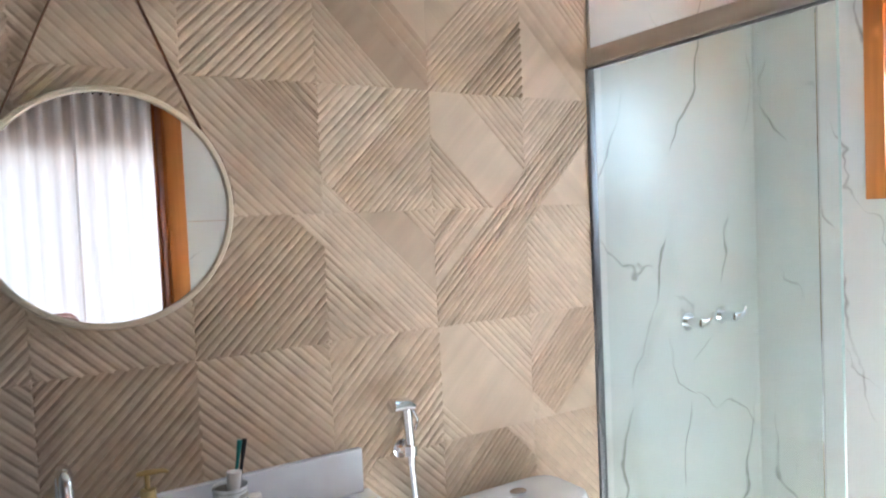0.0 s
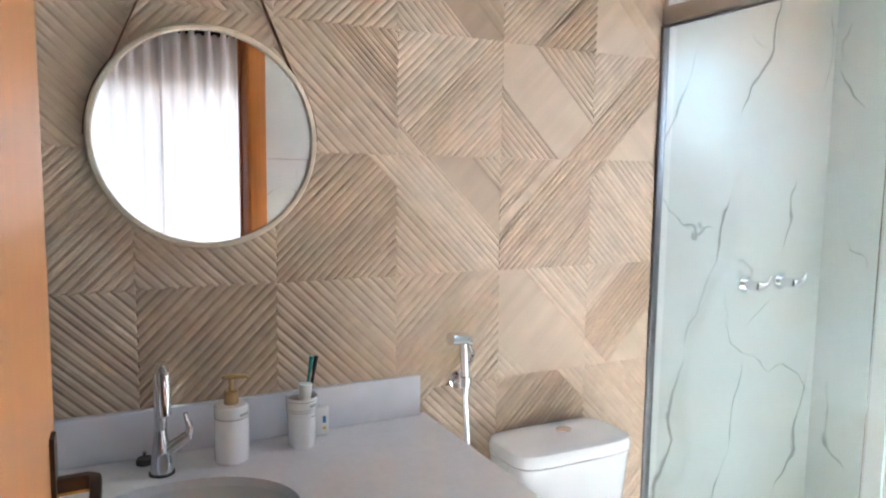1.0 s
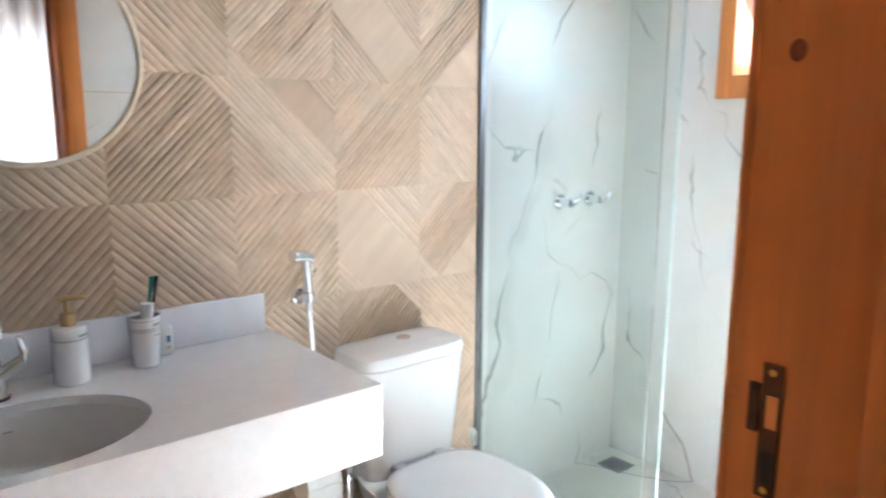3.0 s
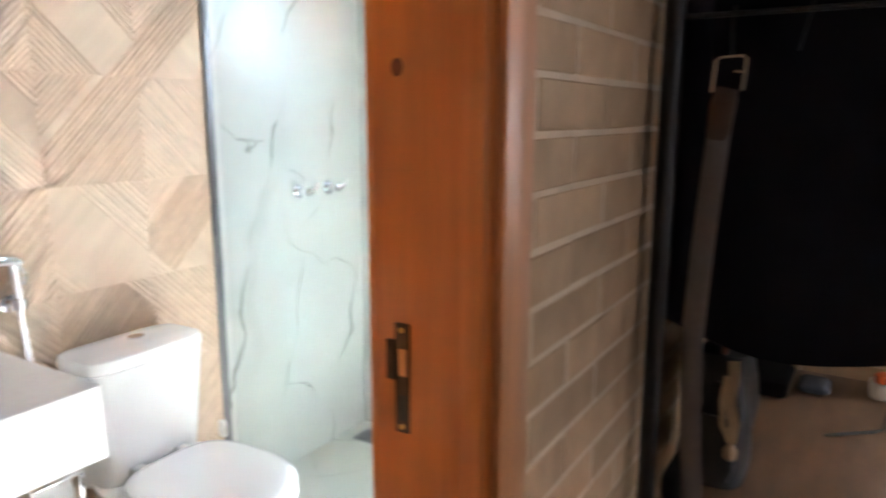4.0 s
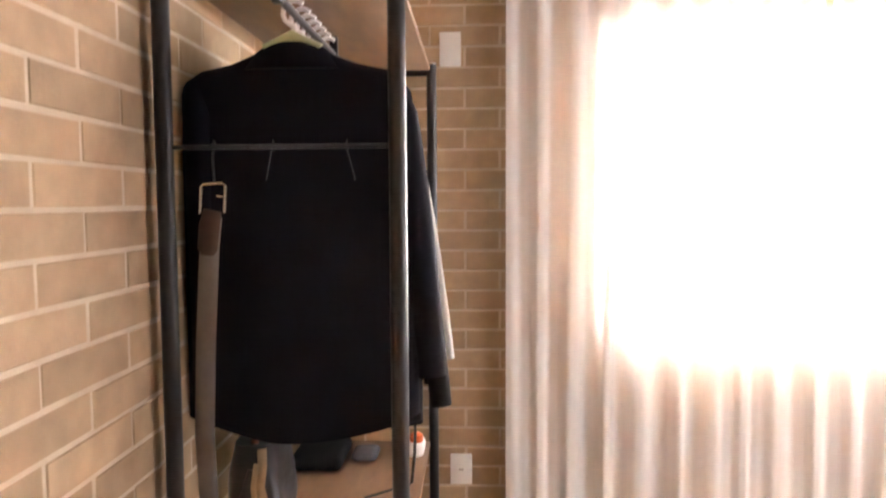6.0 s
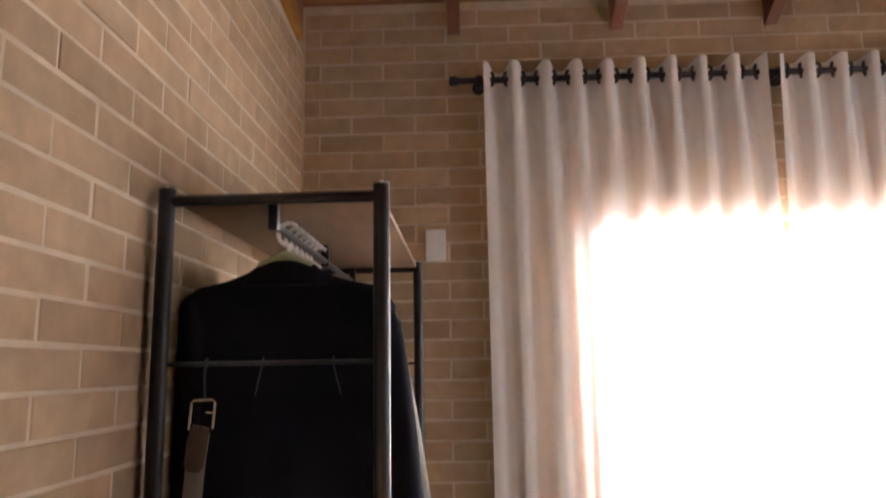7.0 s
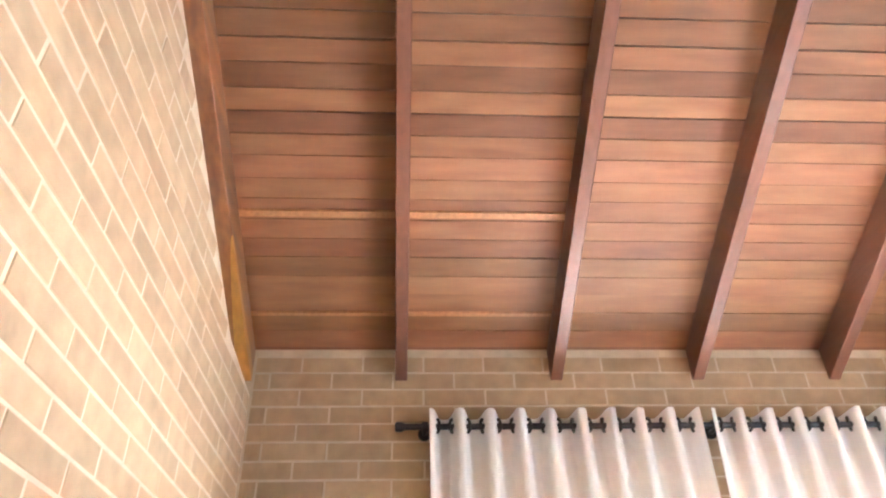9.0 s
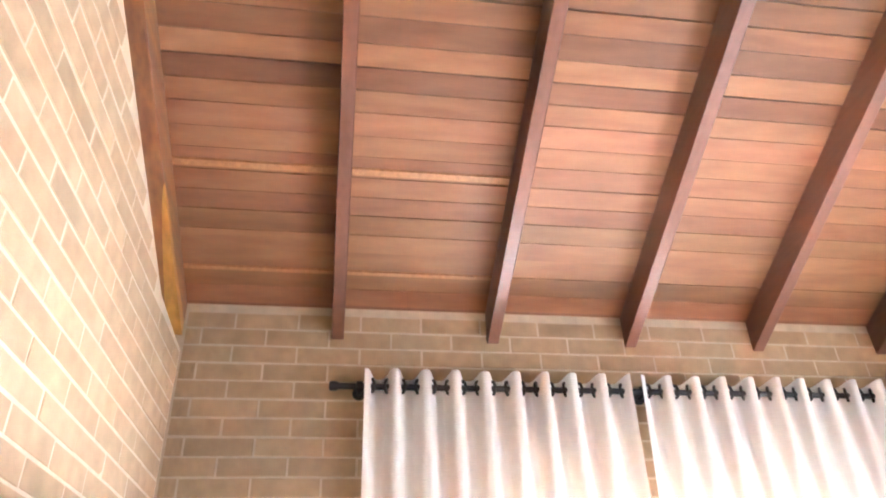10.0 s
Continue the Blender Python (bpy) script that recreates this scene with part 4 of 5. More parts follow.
def shower():
    s = thing("shower_screen", (1.53, -0.55, Z_BATH), "clear glass shower screen with aluminium rail", "shower screen")
    z1 = 1.934
    p = part("fixed_pane", B((1.526, -0.920, Z_BATH + 0.01), (1.534, YT - 0.014, z1)), M_GLASS, s, "clear greenish glass pane", smooth=False)
    p.visible_shadow = False
    p = part("sliding_pane", B((1.548, -0.862, Z_BATH + 0.012), (1.556, -0.215, z1)), M_GLASS, s, "clear glass sliding pane, pushed open", smooth=False)
    p.visible_shadow = False
    M_EDGE = mat("polished_glass_edge", (0.50, 0.62, 0.60), 0.15, vary=0.05)
    part("glass_edge", B((1.526, -0.9225, Z_BATH + 0.01), (1.534, -0.9205, z1)), M_EDGE, s, "dark green polished pane edge", smooth=False)
    part("glass_edge", B((1.548, -0.8655, Z_BATH + 0.012), (1.556, -0.8625, z1)), M_CHROME, s, "bright polished edge", smooth=False)
    part("rail", B((1.512, YA_BATH + 0.001, z1 + 0.002), (1.566, YT - 0.010, z1 + 0.056), 0.006, 3), M_ALU, s, "brushed aluminium top rail")
    part("rail_lip", B((1.520, YA_BATH + 0.001, z1 - 0.006), (1.5245, YT - 0.012, z1 + 0.0015)), M_PROFILE, s, smooth=False)
    part("wall_profile", B((1.5165, YT - 0.013, Z_BATH), (1.5425, YT - 0.0005, z1), 0.002), M_PROFILE, s, "dark aluminium wall profile")
    part("sill", B((1.515, YA_BATH + 0.001, Z_BATH + 0.0005), (1.562, YT - 0.014, Z_BATH + 0.011), 0.002), M_ALU, s)
    yw = YT - 0.008
    for x, z in ((1.927, 1.131), (2.102, 1.133)):
        t = thing("shower_valve", (x, yw, z), "chrome shower valve with a lever handle on marble", "valve", "shower valves")
        part("rosette", disc_y(bmesh.new(), x, z, yw, yw - 0.010, 0.030, 32), M_CHROME, t)
        part("stem", disc_y(bmesh.new(), x, z, yw - 0.010, yw - 0.065, 0.017, 24), M_CHROME, t)
        part("lever", tube(bmesh.new(), [(x - 0.004, yw - 0.060, z + 0.002), (x + 0.012, yw - 0.070, z + 0.002), (x + 0.030, yw - 0.074, z + 0.012), (x + 0.042, yw - 0.074, z + 0.034)], 0.01, 14,
                           radii=[0.015, 0.013, 0.008, 0.004]), M_CHROME, t)
    d = thing("floor_drain", (2.215, -0.30, Z_BATH), "square steel shower floor drain grate", "drain")
    c = (2.20, -0.31)
    part("frame", B((c[0] - 0.055, c[1] - 0.055, Z_BATH + 0.0005), (c[0] + 0.055, c[1] + 0.055, Z_BATH + 0.003), 0.001), M_PROFILE, d)
    for k in range(6):
        part("slat", B((c[0] - 0.045, c[1] - 0.044 + k * 0.016, Z_BATH + 0.0032), (c[0] + 0.045, c[1] - 0.036 + k * 0.016, Z_BATH + 0.006), 0.001), M_PROFILE, d)


shower()


# ---- bedroom ----
def curtain(name, axis, c0, c1, rod_at, z0, z1, folds, label, seed, lean0=0.0, lean1=0.0, amp=0.040):
    """A grommet curtain that weaves before and behind its rod."""
    rnd = random.Random(seed)
    nu, nv = folds * 18, 40
    phase = [rnd.uniform(-0.5, 0.5) for _ in range(folds + 2)]
    depth = [rnd.uniform(0.75, 1.1) for _ in range(folds + 2)]
    rows = []
    for j in range(nv + 1):
        v = j / nv
        z = z1 + (z0 - z1) * v
        row = []
        for i in range(nu + 1):
            u = i / nu
            k = u * folds
            n = int(k)
            f = k - n
            ph = phase[n] * (1 - f) + phase[min(n + 1, folds)] * f
            dp = depth[n] * (1 - f) + depth[min(n + 1, folds)] * f
            wave = math.cos(2 * math.pi * k + ph * (0.4 + 0.9 * v))
            w = (1 + wave) / 2
            wave = 2 * (w * w * (3 - 2 * w)) ** 1.25 - 1
            off = amp * dp * wave * (1 - 0.62 * min(1, v * 5)) + 0.010 * v * math.sin(5.3 * k + 3 * v + seed)
            along_c = c0 + (c1 - c0) * u + lean0 * (1 - u) ** 3 * min(1, v * 2.8) + lean1 * u ** 3 * v + 0.012 * v * math.sin(3.1 * k + seed)
            top = 0.009 * (wave - 1) * (1 - min(1, v * 12)) if j == 0 else 0
            row.append((rod_at - off, along_c, z + top) if axis == "y" else (along_c, rod_at + off, z + top))
        rows.append(row)
    t = thing(name, (rod_at, (c0 + c1) / 2, z0) if axis == "y" else ((c0 + c1) / 2, rod_at, z0), label, "curtain", "bedroom curtains")
    part("cloth", loft(bmesh.new(), rows, (False, False), closed=False), M_CURTAIN, t)
    zr = z1 - 0.058
    for n in range(folds * 2):
        k = (n + 0.5) / 2
        c = c0 + (c1 - c0) * k / folds
        ring = []
        for a in range(18):
            ang = 2 * math.pi * a / 18
            ring.append((0.026 * math.cos(ang), 0.026 * math.sin(ang)))
        bm = bmesh.new()
        tiltc = 0.9 if n % 2 == 0 else -0.9
        pts = [((rod_at + p * math.cos(tiltc) * 0.6, c + p * 0.35 * (1 if n % 2 == 0 else -1), zr + q) if axis == "y" else (c + p * 0.35, rod_at + p * 0.6, zr + q)) for p, q in ring]
        tube(bm, pts + pts[:1], 0.0065, 6)
        part("grommet", bm, M_BLACK, t)
    return t


ROD_X, ROD_Z = 2.352, 2.651
rod = thing("curtain_rod", (ROD_X, -3.6, ROD_Z), "dark metal curtain rod with round end caps", "curtain rod")
part("rod", tube(bmesh.new(), [(ROD_X, -2.352, ROD_Z), (ROD_X, YS + 0.05, ROD_Z)], 0.0125, 14), M_BLACK, rod)
part("end_cap", tube(bmesh.new(), [(ROD_X, -2.330, ROD_Z), (ROD_X, -2.335, ROD_Z), (ROD_X, -2.355, ROD_Z), (ROD_X, -2.368, ROD_Z)], 0.02, 16, radii=[0.014, 0.019, 0.019, 0.013]), M_BLACK, rod)
for yb in (-2.445, -3.59, -4.75):
    br = part("bracket", tube(bmesh.new(), [(XB, yb, ROD_Z - 0.01), (ROD_X, yb, ROD_Z - 0.016)], 0.009, 10), M_BLACK, rod)
    part("wall_plate", tube(bmesh.new(), [(XB + 0.002, yb, ROD_Z - 0.01), (XB - 0.006, yb, ROD_Z - 0.01)], 0.026, 18), M_BLACK, br)
    part("cradle", tube(bmesh.new(), [(ROD_X, yb - 0.012, ROD_Z), (ROD_X, yb + 0.012, ROD_Z)], 0.020, 14), M_BLACK, br)
curtain("curtain", "y", -2.462, -3.528, ROD_X, Z_BED + 0.012, 2.712, 9, "white linen grommet curtain lit by the window behind", 3, lean1=-0.02)
curtain("curtain", "y", -3.578, -5.00, ROD_X, Z_BED + 0.012, 2.712, 12, "white linen grommet curtain, drawn, on the dark rod", 8, lean0=0.02)
SROD_Y = YS + 0.10
rod2 = thing("curtain_rod", (0.5, SROD_Y, 2.651), "dark metal curtain rod on the far bedroom wall", "curtain rod")
part("rod", tube(bmesh.new(), [(-0.75, SROD_Y, 2.651), (1.85, SROD_Y, 2.651)], 0.0125, 14), M_BLACK, rod2)
curtain("curtain", "x", -0.70, 0.535, SROD_Y, Z_BED + 0.012, 2.712, 10, "white linen curtain, lit from behind, on the far wall", 5)
curtain("curtain", "x", 0.515, 1.80, SROD_Y, Z_BED + 0.012, 2.712, 10, "white linen curtain, drawn, on the far wall", 6)

# plates on the window wall
for y0, y1, z0, z1, n, label, holes in ((-2.305, -2.229, 1.960, 2.081, "blank_plate", "white plastic blank wall plate high on the brick wall", 0),
                                        (-2.340, -2.260, 0.436, 0.550, "power_outlet", "white plastic power outlet low on the brick wall", 1)):
    t = thing(n, (XB, (y0 + y1) / 2, z0), label, "wall plate")
    pl = part("plate", B((XB - 0.009, y0, z0), (XB, y1, z1), 0.003), M_PLASTIC, t)
    if holes:
        part("socket", B((XB - 0.0105, (y0 + y1) / 2 - 0.009, (z0 + z1) / 2 - 0.004), (XB - 0.0092, (y0 + y1) / 2 + 0.009, (z0 + z1) / 2 + 0.004), 0.0005, 1), M_GREYTEXT, pl)

RX0, RX1, RY0, RY1, RZ = 1.145, 2.200, -2.212, -1.783, 1.932


def rack():
    t = thing("clothes_rack", ((RX0 + RX1) / 2, (RY0 + RY1) / 2, Z_BED), "black steel clothes rack with wooden shelves beside the brick wall", "clothes rack")
    for x in (RX0, RX1):
        for y in (RY0, RY1):
            po = part("post", tube(bmesh.new(), [(x, y, Z_BED + 0.012), (x, y, RZ - 0.006)], 0.0165, 18), M_BLACK, t)
            part("cap", tube(bmesh.new(), [(x, y, RZ - 0.0055), (x, y, RZ), (x, y, RZ + 0.004)], 0.0165, 18, radii=[0.0168, 0.0168, 0.009]), M_CHROME, po, "silver post cap")
            part("foot", tube(bmesh.new(), [(x, y, Z_BED), (x, y, Z_BED + 0.0115)], 0.018, 14), M_RUBBER, po)
        part("cross_bar", tube(bmesh.new(), [(x, RY0, 1.902), (x, RY1, 1.902)], 0.011, 12), M_BLACK, t)
        part("cross_bar", tube(bmesh.new(), [(x, RY0, 1.581), (x, RY1, 1.581)], 0.0045, 12), M_BLACK, t, "thin black steel bar")
        part("cross_bar", tube(bmesh.new(), [(x, RY0, 0.645), (x, RY1, 0.645)], 0.011, 12), M_BLACK, t)
        part("cross_bar", tube(bmesh.new(), [(x, RY0, 0.26), (x, RY1, 0.26)], 0.011, 12), M_BLACK, t)
    part("top_shelf", B((RX0 + 0.02, RY0 + 0.004, 1.906), (RX1 - 0.02, RY1 - 0.004, 1.921), 0.002), M_SHELF, t, "brown wooden shelf board")
    part("lower_shelf", B((RX0 + 0.012, RY0 + 0.012, 0.657), (RX1 - 0.012, RY1 - 0.004, 0.672), 0.002), M_SHELF, t, "brown wooden shelf board with grain")
    part("bottom_shelf", B((RX0 + 0.012, RY0 + 0.012, 0.272), (RX1 - 0.012, RY1 - 0.004, 0.287), 0.002), M_SHELF, t)
    for yh, dy in ((-1.985, 0.012), (-2.12, -0.016)):
        part("wire_hook", tube(bmesh.new(), [(RX0 + 0.006, yh, 1.574), (RX0 - 0.001, yh, 1.592), (RX0 - 0.008, yh, 1.580), (RX0 - 0.009, yh + dy, 1.520)], 0.0013, 6), M_BLACK, t)
    hr = part("hanging_rail", tube(bmesh.new(), [(RX0 + 0.03, -1.990, 1.858), (RX1 - 0.03, -1.990, 1.858)], 0.0085, 12), M_BLACK, t, "dark hanging rail")
    for x in (RX0 + 0.032, 1.70, RX1 - 0.032):
        part("rail_bracket", B((x - 0.010, -2.000, 1.845), (x + 0.010, -1.980, 1.9055), 0.003), M_BLACK, hr)


rack()


def garment(name, x, yc, material, label, half, z_top, z_hem, sleeve_out, hook=True, thick=0.035, sleeve_low=1.12, hem_drop=0.06):
    """A coat on a hanger: body, collar and two hanging sleeves, spread across the rail."""
    t = thing(name, (x, yc, z_hem), label, "coat", "garments on the rack")
    rnd = random.Random(int(x * 1000))
    n = 44
    rings = []
    fall = z_top - z_hem
    shape = [(0, .045), (.025, .085), (.042, .13), (.055, .19), (.075, .222), (.10, .238), (.16, .246), (.29, .250), (1.2, .252)]
    depths = [0, .010, .018, .025, .034, .042, .048, .055, .065, .075, .087, .10, .13, .16, .20] + [.24 + (fall - .24) * k / 20 for k in range(21)]
    for d in depths:
        f = d / fall
        w = np.interp(d, [s[0] for s in shape], [s[1] for s in shape]) * half / 0.25
        th = thick * (0.55 + 0.45 * min(1, f * 4))
        ring = []
        for i in range(n):
            a = 2 * math.pi * i / n
            c, s = math.cos(a), math.sin(a)
            yy = w * math.copysign(abs(c) ** 0.85, c)
            fold = 0.007 * f * math.sin(6 * yy / half + 2.2 * f + x * 40)
            sag = -hem_drop * (1 - (yy / half) ** 2) * (f - 0.75) * 4 if f > 0.75 else 0
            ring.append((x + th * math.copysign(abs(s) ** 0.7, s) + fold, min(yc + yy, -1.757), z_top - d + sag))
        rings.append(ring)
    body = part("body", loft(bmesh.new(), rings), material, t)
    part("collar", loft(bmesh.new(), [oval(x + dx, yc, z, a, b, 28, 2.4) for z, a, b, dx in
         ((z_top - 0.055, 0.040, 0.105, 0.0), (z_top - 0.020, 0.036, 0.078, 0.004), (z_top, 0.026, 0.052, 0.008), (z_top - 0.006, 0.016, 0.040, 0.008), (z_top - 0.04, 0.012, 0.034, 0.008))]), material, t)
    for s, outw in ((-1, sleeve_out), (1, 0.0)):
        y0 = yc + s * half * 0.82
        pts, rad = [], []
        for k in range(11):
            g = k / 10
            zz = z_top - 0.085 + (sleeve_low - z_top + 0.085) * g
            r = thick * (0.55 if k == 0 else 1.05 + 0.15 * math.sin(math.pi * g) - 0.1 * g)
            pts.append((x + 0.006 * math.sin(3 * g + x * 9), min(y0 + s * outw * (g ** 0.8), -1.757 - r), zz))
            rad.append(r)
        part("sleeve", tube(bmesh.new(), pts, 0.05, 16, radii=rad), material, t)
    if hook:
        hz = 1.858
        pts = [(x, yc, z_top - 0.03), (x, yc, hz - 0.020)]
        for k in range(9):
            a = -math.pi / 2 + math.pi * 1.25 * k / 8
            pts.append((x, -1.990 + 0.024 * math.cos(a), hz + 0.002 + 0.025 * math.sin(a)))
        pts[1] = (x, -1.990, hz - 0.026)
        hk = part("hanger_hook", tube(bmesh.new(), pts, 0.0050, 8), M_PLASTIC, t, "white plastic hanger hook")
        part("hanger_neck", tube(bmesh.new(), [(x - 0.006, yc - 0.056, z_top - 0.014), (x - 0.006, yc, z_top + 0.014), (x - 0.006, yc + 0.056, z_top - 0.014)], 0.012, 12), M_PALEGREEN, hk, "pale green hanger shoulder")
    return t


garment("coat", 1.300, -1.986, M_NAVY, "black-navy wool coat seen from its back on a hanger", 0.250, 1.800, 1.045, 0.070, thick=0.032)
garment("coat", 1.362, -1.990, M_BLACKWOOL, "black wool jacket hung on the rail", 0.235, 1.790, 1.03, 0.095, sleeve_low=1.04, hem_drop=0.03, thick=0.024)
garment("shirt", 1.414, -1.992, M_PALECLOTH, "pale cotton shirt hung on the rail", 0.235, 1.785, 1.12, 0.100, sleeve_low=1.13, hem_drop=0.02, thick=0.022)
garment("coat", 1.466, -1.990, M_GREYWOOL, "grey wool jacket hung on the rail", 0.232, 1.785, 1.06, 0.080, hem_drop=0.02, thick=0.022)
garment("coat", 1.518, -1.992, M_BLACKWOOL, "black wool coat hung on the rail", 0.230, 1.785, 0.96, 0.070, sleeve_low=1.05, hem_drop=0.02, thick=0.022)
garment("coat", 1.570, -1.990, M_NAVY, "dark navy coat hung on the rail", 0.228, 1.785, 0.94, 0.060, sleeve_low=1.05, hem_drop=0.02, thick=0.022)
garment("coat", 1.622, -1.990, M_BLACKWOOL, "black coat at the end of the row", 0.228, 1.785, 0.92, 0.060, sleeve_low=1.05, hem_drop=0.02, thick=0.022)


def belt():
    t = thing("belt", (1.128, -1.87, 0.55), "grey belt with a steel buckle hung on the rack bar", "belt")
    part("strap", tube(bmesh.new(), [(1.130, -1.874, 1.455), (1.128, -1.868, 1.40), (1.126, -1.857, 1.22), (1.126, -1.850, 1.05), (1.126, -1.856, 0.90), (1.126, -1.874, 0.70), (1.126, -1.885, 0.56)],
                       0.0185, 10, flat=(0, 1, 0)), M_BELT, t)
    part("tip", tube(bmesh.new(), [(1.125, -1.877, 1.466), (1.123, -1.871, 1.44), (1.123, -1.866, 1.395), (1.124, -1.865, 1.385)], 0.020, 10, radii=[0.017, 0.0195, 0.0185, 0.012], flat=(0, 1, 0)), M_BELTTIP, t, "dark brown leather end")
    bk = part("buckle", tube(bmesh.new(), [(1.124, -1.899, 1.462), (1.124, -1.902, 1.510), (1.124, -1.897, 1.515), (1.124, -1.862, 1.513), (1.124, -1.857, 1.508), (1.124, -1.854, 1.460)], 0.0027, 8), M_SILVER, t, "polished steel buckle")
    part("pin", tube(bmesh.new(), [(1.123, -1.898, 1.490), (1.122, -1.886, 1.492)], 0.002, 6), M_SILVER, bk)
    part("hook", tube(bmesh.new(), [(1.130, -1.880, 1.512), (1.134, -1.876, 1.56), (1.145, -1.876, 1.592), (1.156, -1.876, 1.578)], 0.0025, 8), M_BLACK, t)


belt()


def handbag():
    t = thing("handbag", (1.50, -1.85, 0.672), "soft shiny grey handbag with tan straps on the rack shelf", "handbag")
    z0 = 0.673
    rings = []
    for k in range(13):
        f = k / 12
        a = 0.10 * (1 - 0.07 * f)
        b = 0.062 * (1 - 0.38 * f ** 2) + 0.008
        lean = -0.015 * f
        rings.append([(p[0] + 0.007 * math.sin(60 * p[1] + 11 * f) * math.sin(3.1 * f), p[1] + lean + 0.007 * math.sin(44 * p[0] + 9 * f) * math.sin(3.1 * f), p[2]) for p in oval(1.505, -1.850, z0 + 0.28 * f, a, b, 40, 4.0)])
    part("bag_body", loft(bmesh.new(), rings), M_BAG, t)
    part("pocket", loft(bmesh.new(), [oval(1.402, -1.862, z, 0.012, b, 20, 2.6) for z, b in ((z0 + 0.02, 0.035), (z0 + 0.05, 0.045), (z0 + 0.14, 0.045), (z0 + 0.16, 0.036))]), M_BAG, t)
    part("handle", tube(bmesh.new(), [(1.425, -1.865, z0 + 0.25), (1.435, -1.870, z0 + 0.30), (1.500, -1.865, z0 + 0.315), (1.565, -1.865, z0 + 0.30), (1.580, -1.865, z0 + 0.25)], 0.008, 10), M_STRAP, t, "brown leather handle")
    st = part("strap", tube(bmesh.new(), [(1.408, -1.890, z0 + 0.275), (1.388, -1.896, z0 + 0.245), (1.383, -1.892, z0 + 0.20), (1.381, -1.903, z0 + 0.155), (1.384, -1.899, z0 + 0.115)], 0.010, 8, flat=(0, 1, 0)),
              M_TAN, t, "hanging pale tan strap")
    part("loop", tube(bmesh.new(), [(1.386, -1.884, z0 + 0.25), (1.380, -1.878, z0 + 0.20), (1.380, -1.882, z0 + 0.15), (1.382, -1.894, z0 + 0.125)], 0.006, 8, flat=(0, 1, 0)), M_TAN, st)
    part("tag", lathe(bmesh.new(), 1.384, -1.900, [(0.006, z0 + 0.078), (0.013, z0 + 0.084), (0.014, z0 + 0.100), (0.006, z0 + 0.112)], 16), M_TAN, st, "small brass tag")
    part("side_fold", loft(bmesh.new(), [oval(1.412, -1.815 - 0.06 * f, z0 + 0.03 + 0.20 * f, 0.012, 0.026 * (1 - 0.5 * abs(f - 0.4)), 16, 2.4) for f in (0, 0.25, 0.5, 0.75, 1)]), M_BAG, t)
    t.location.x -= 0.07


handbag()
for a, b, m, n, label in (((1.90, -1.95, 0.673), (2.12, -1.79, 0.715), M_BLACKWOOL, "folded_clothes", "folded black clothes on the rack shelf"),
                          ((1.98, -2.045, 0.673), (2.09, -1.965, 0.70), M_GREYWOOL, "folded_cloth", "folded grey cloth on the rack shelf"),
                          ((2.02, -2.19, 0.673), (2.12, -2.135, 0.72), M_PAPER, "small_box", "small white box on the rack shelf"),
                          ((1.22, -1.835, 0.673), (1.36, -1.79, 0.740), M_BLACKWOOL, "shoe_bag", "black cloth pouch on the rack shelf")):
    tagged(link(n, B(a, b, 0.018, 3), m, smooth=True), label, "folded cloth" if m != M_PAPER else "box")
tagged(link("orange_cap", lathe(bmesh.new(), 2.05, -2.165, [(0.020, 0.7205), (0.022, 0.724), (0.021, 0.742), (0.012, 0.748)]), M_ORANGE, smooth=True), "small orange plastic cap on a white box", "cap")
# upright black rod; the run along the shelf is its shadow, built as solid
tagged(link("black_rod_and_shadow", tube(bmesh.new(), [(1.72, -2.05, 0.676), (1.76, -2.10, 0.677), (1.80, -2.15, 0.677), (1.82, -2.17, 0.68), (1.83, -2.178, 0.76), (1.84, -2.18, 0.86)], 0.0045, 8), M_RUBBER, smooth=True),
       "thin black upright rod with its shadow line modelled along the rack shelf", "cable")

# bed, seen only in the round mirror
bed = thing("bed", (0.2, -3.9, Z_BED), "low bed with a red striped spread by the far window", "bed")
part("base", B((-0.75, -4.70, Z_BED), (0.75, -3.05, 0.34), 0.01), M_SHELF, bed)
part("mattress", B((-0.74, -4.69, 0.341), (0.74, -3.06, 0.58), 0.05, 4), M_SHEET, bed)
part("pillow", B((-0.25, -4.66, 0.606), (0.45, -4.28, 0.93), 0.09, 4), M_BED, bed, "red striped upright pillow")
part("bedspread", B((-0.76, -4.695, 0.581), (0.76, -3.04, 0.605), 0.011, 3), M_BED, bed, "red striped bedspread")


# ---- pieces: ribbed tiles ----
def clip(poly, nx, ny, d):
    """The part of a flat polygon where nx*u + ny*v <= d."""
    res = []
    for i in range(len(poly)):
        p, q = poly[i], poly[(i + 1) % len(poly)]
        a, b = nx * p[0] + ny * p[1] - d, nx * q[0] + ny * q[1] - d
        if a <= 0:
            res.append(p)
        if (a < 0 < b) or (b < 0 < a):
            k = a / (a - b)
            res.append((p[0] + k * (q[0] - p[0]), p[1] + k * (q[1] - p[1])))
    return res


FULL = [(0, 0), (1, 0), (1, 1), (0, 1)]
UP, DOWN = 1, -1
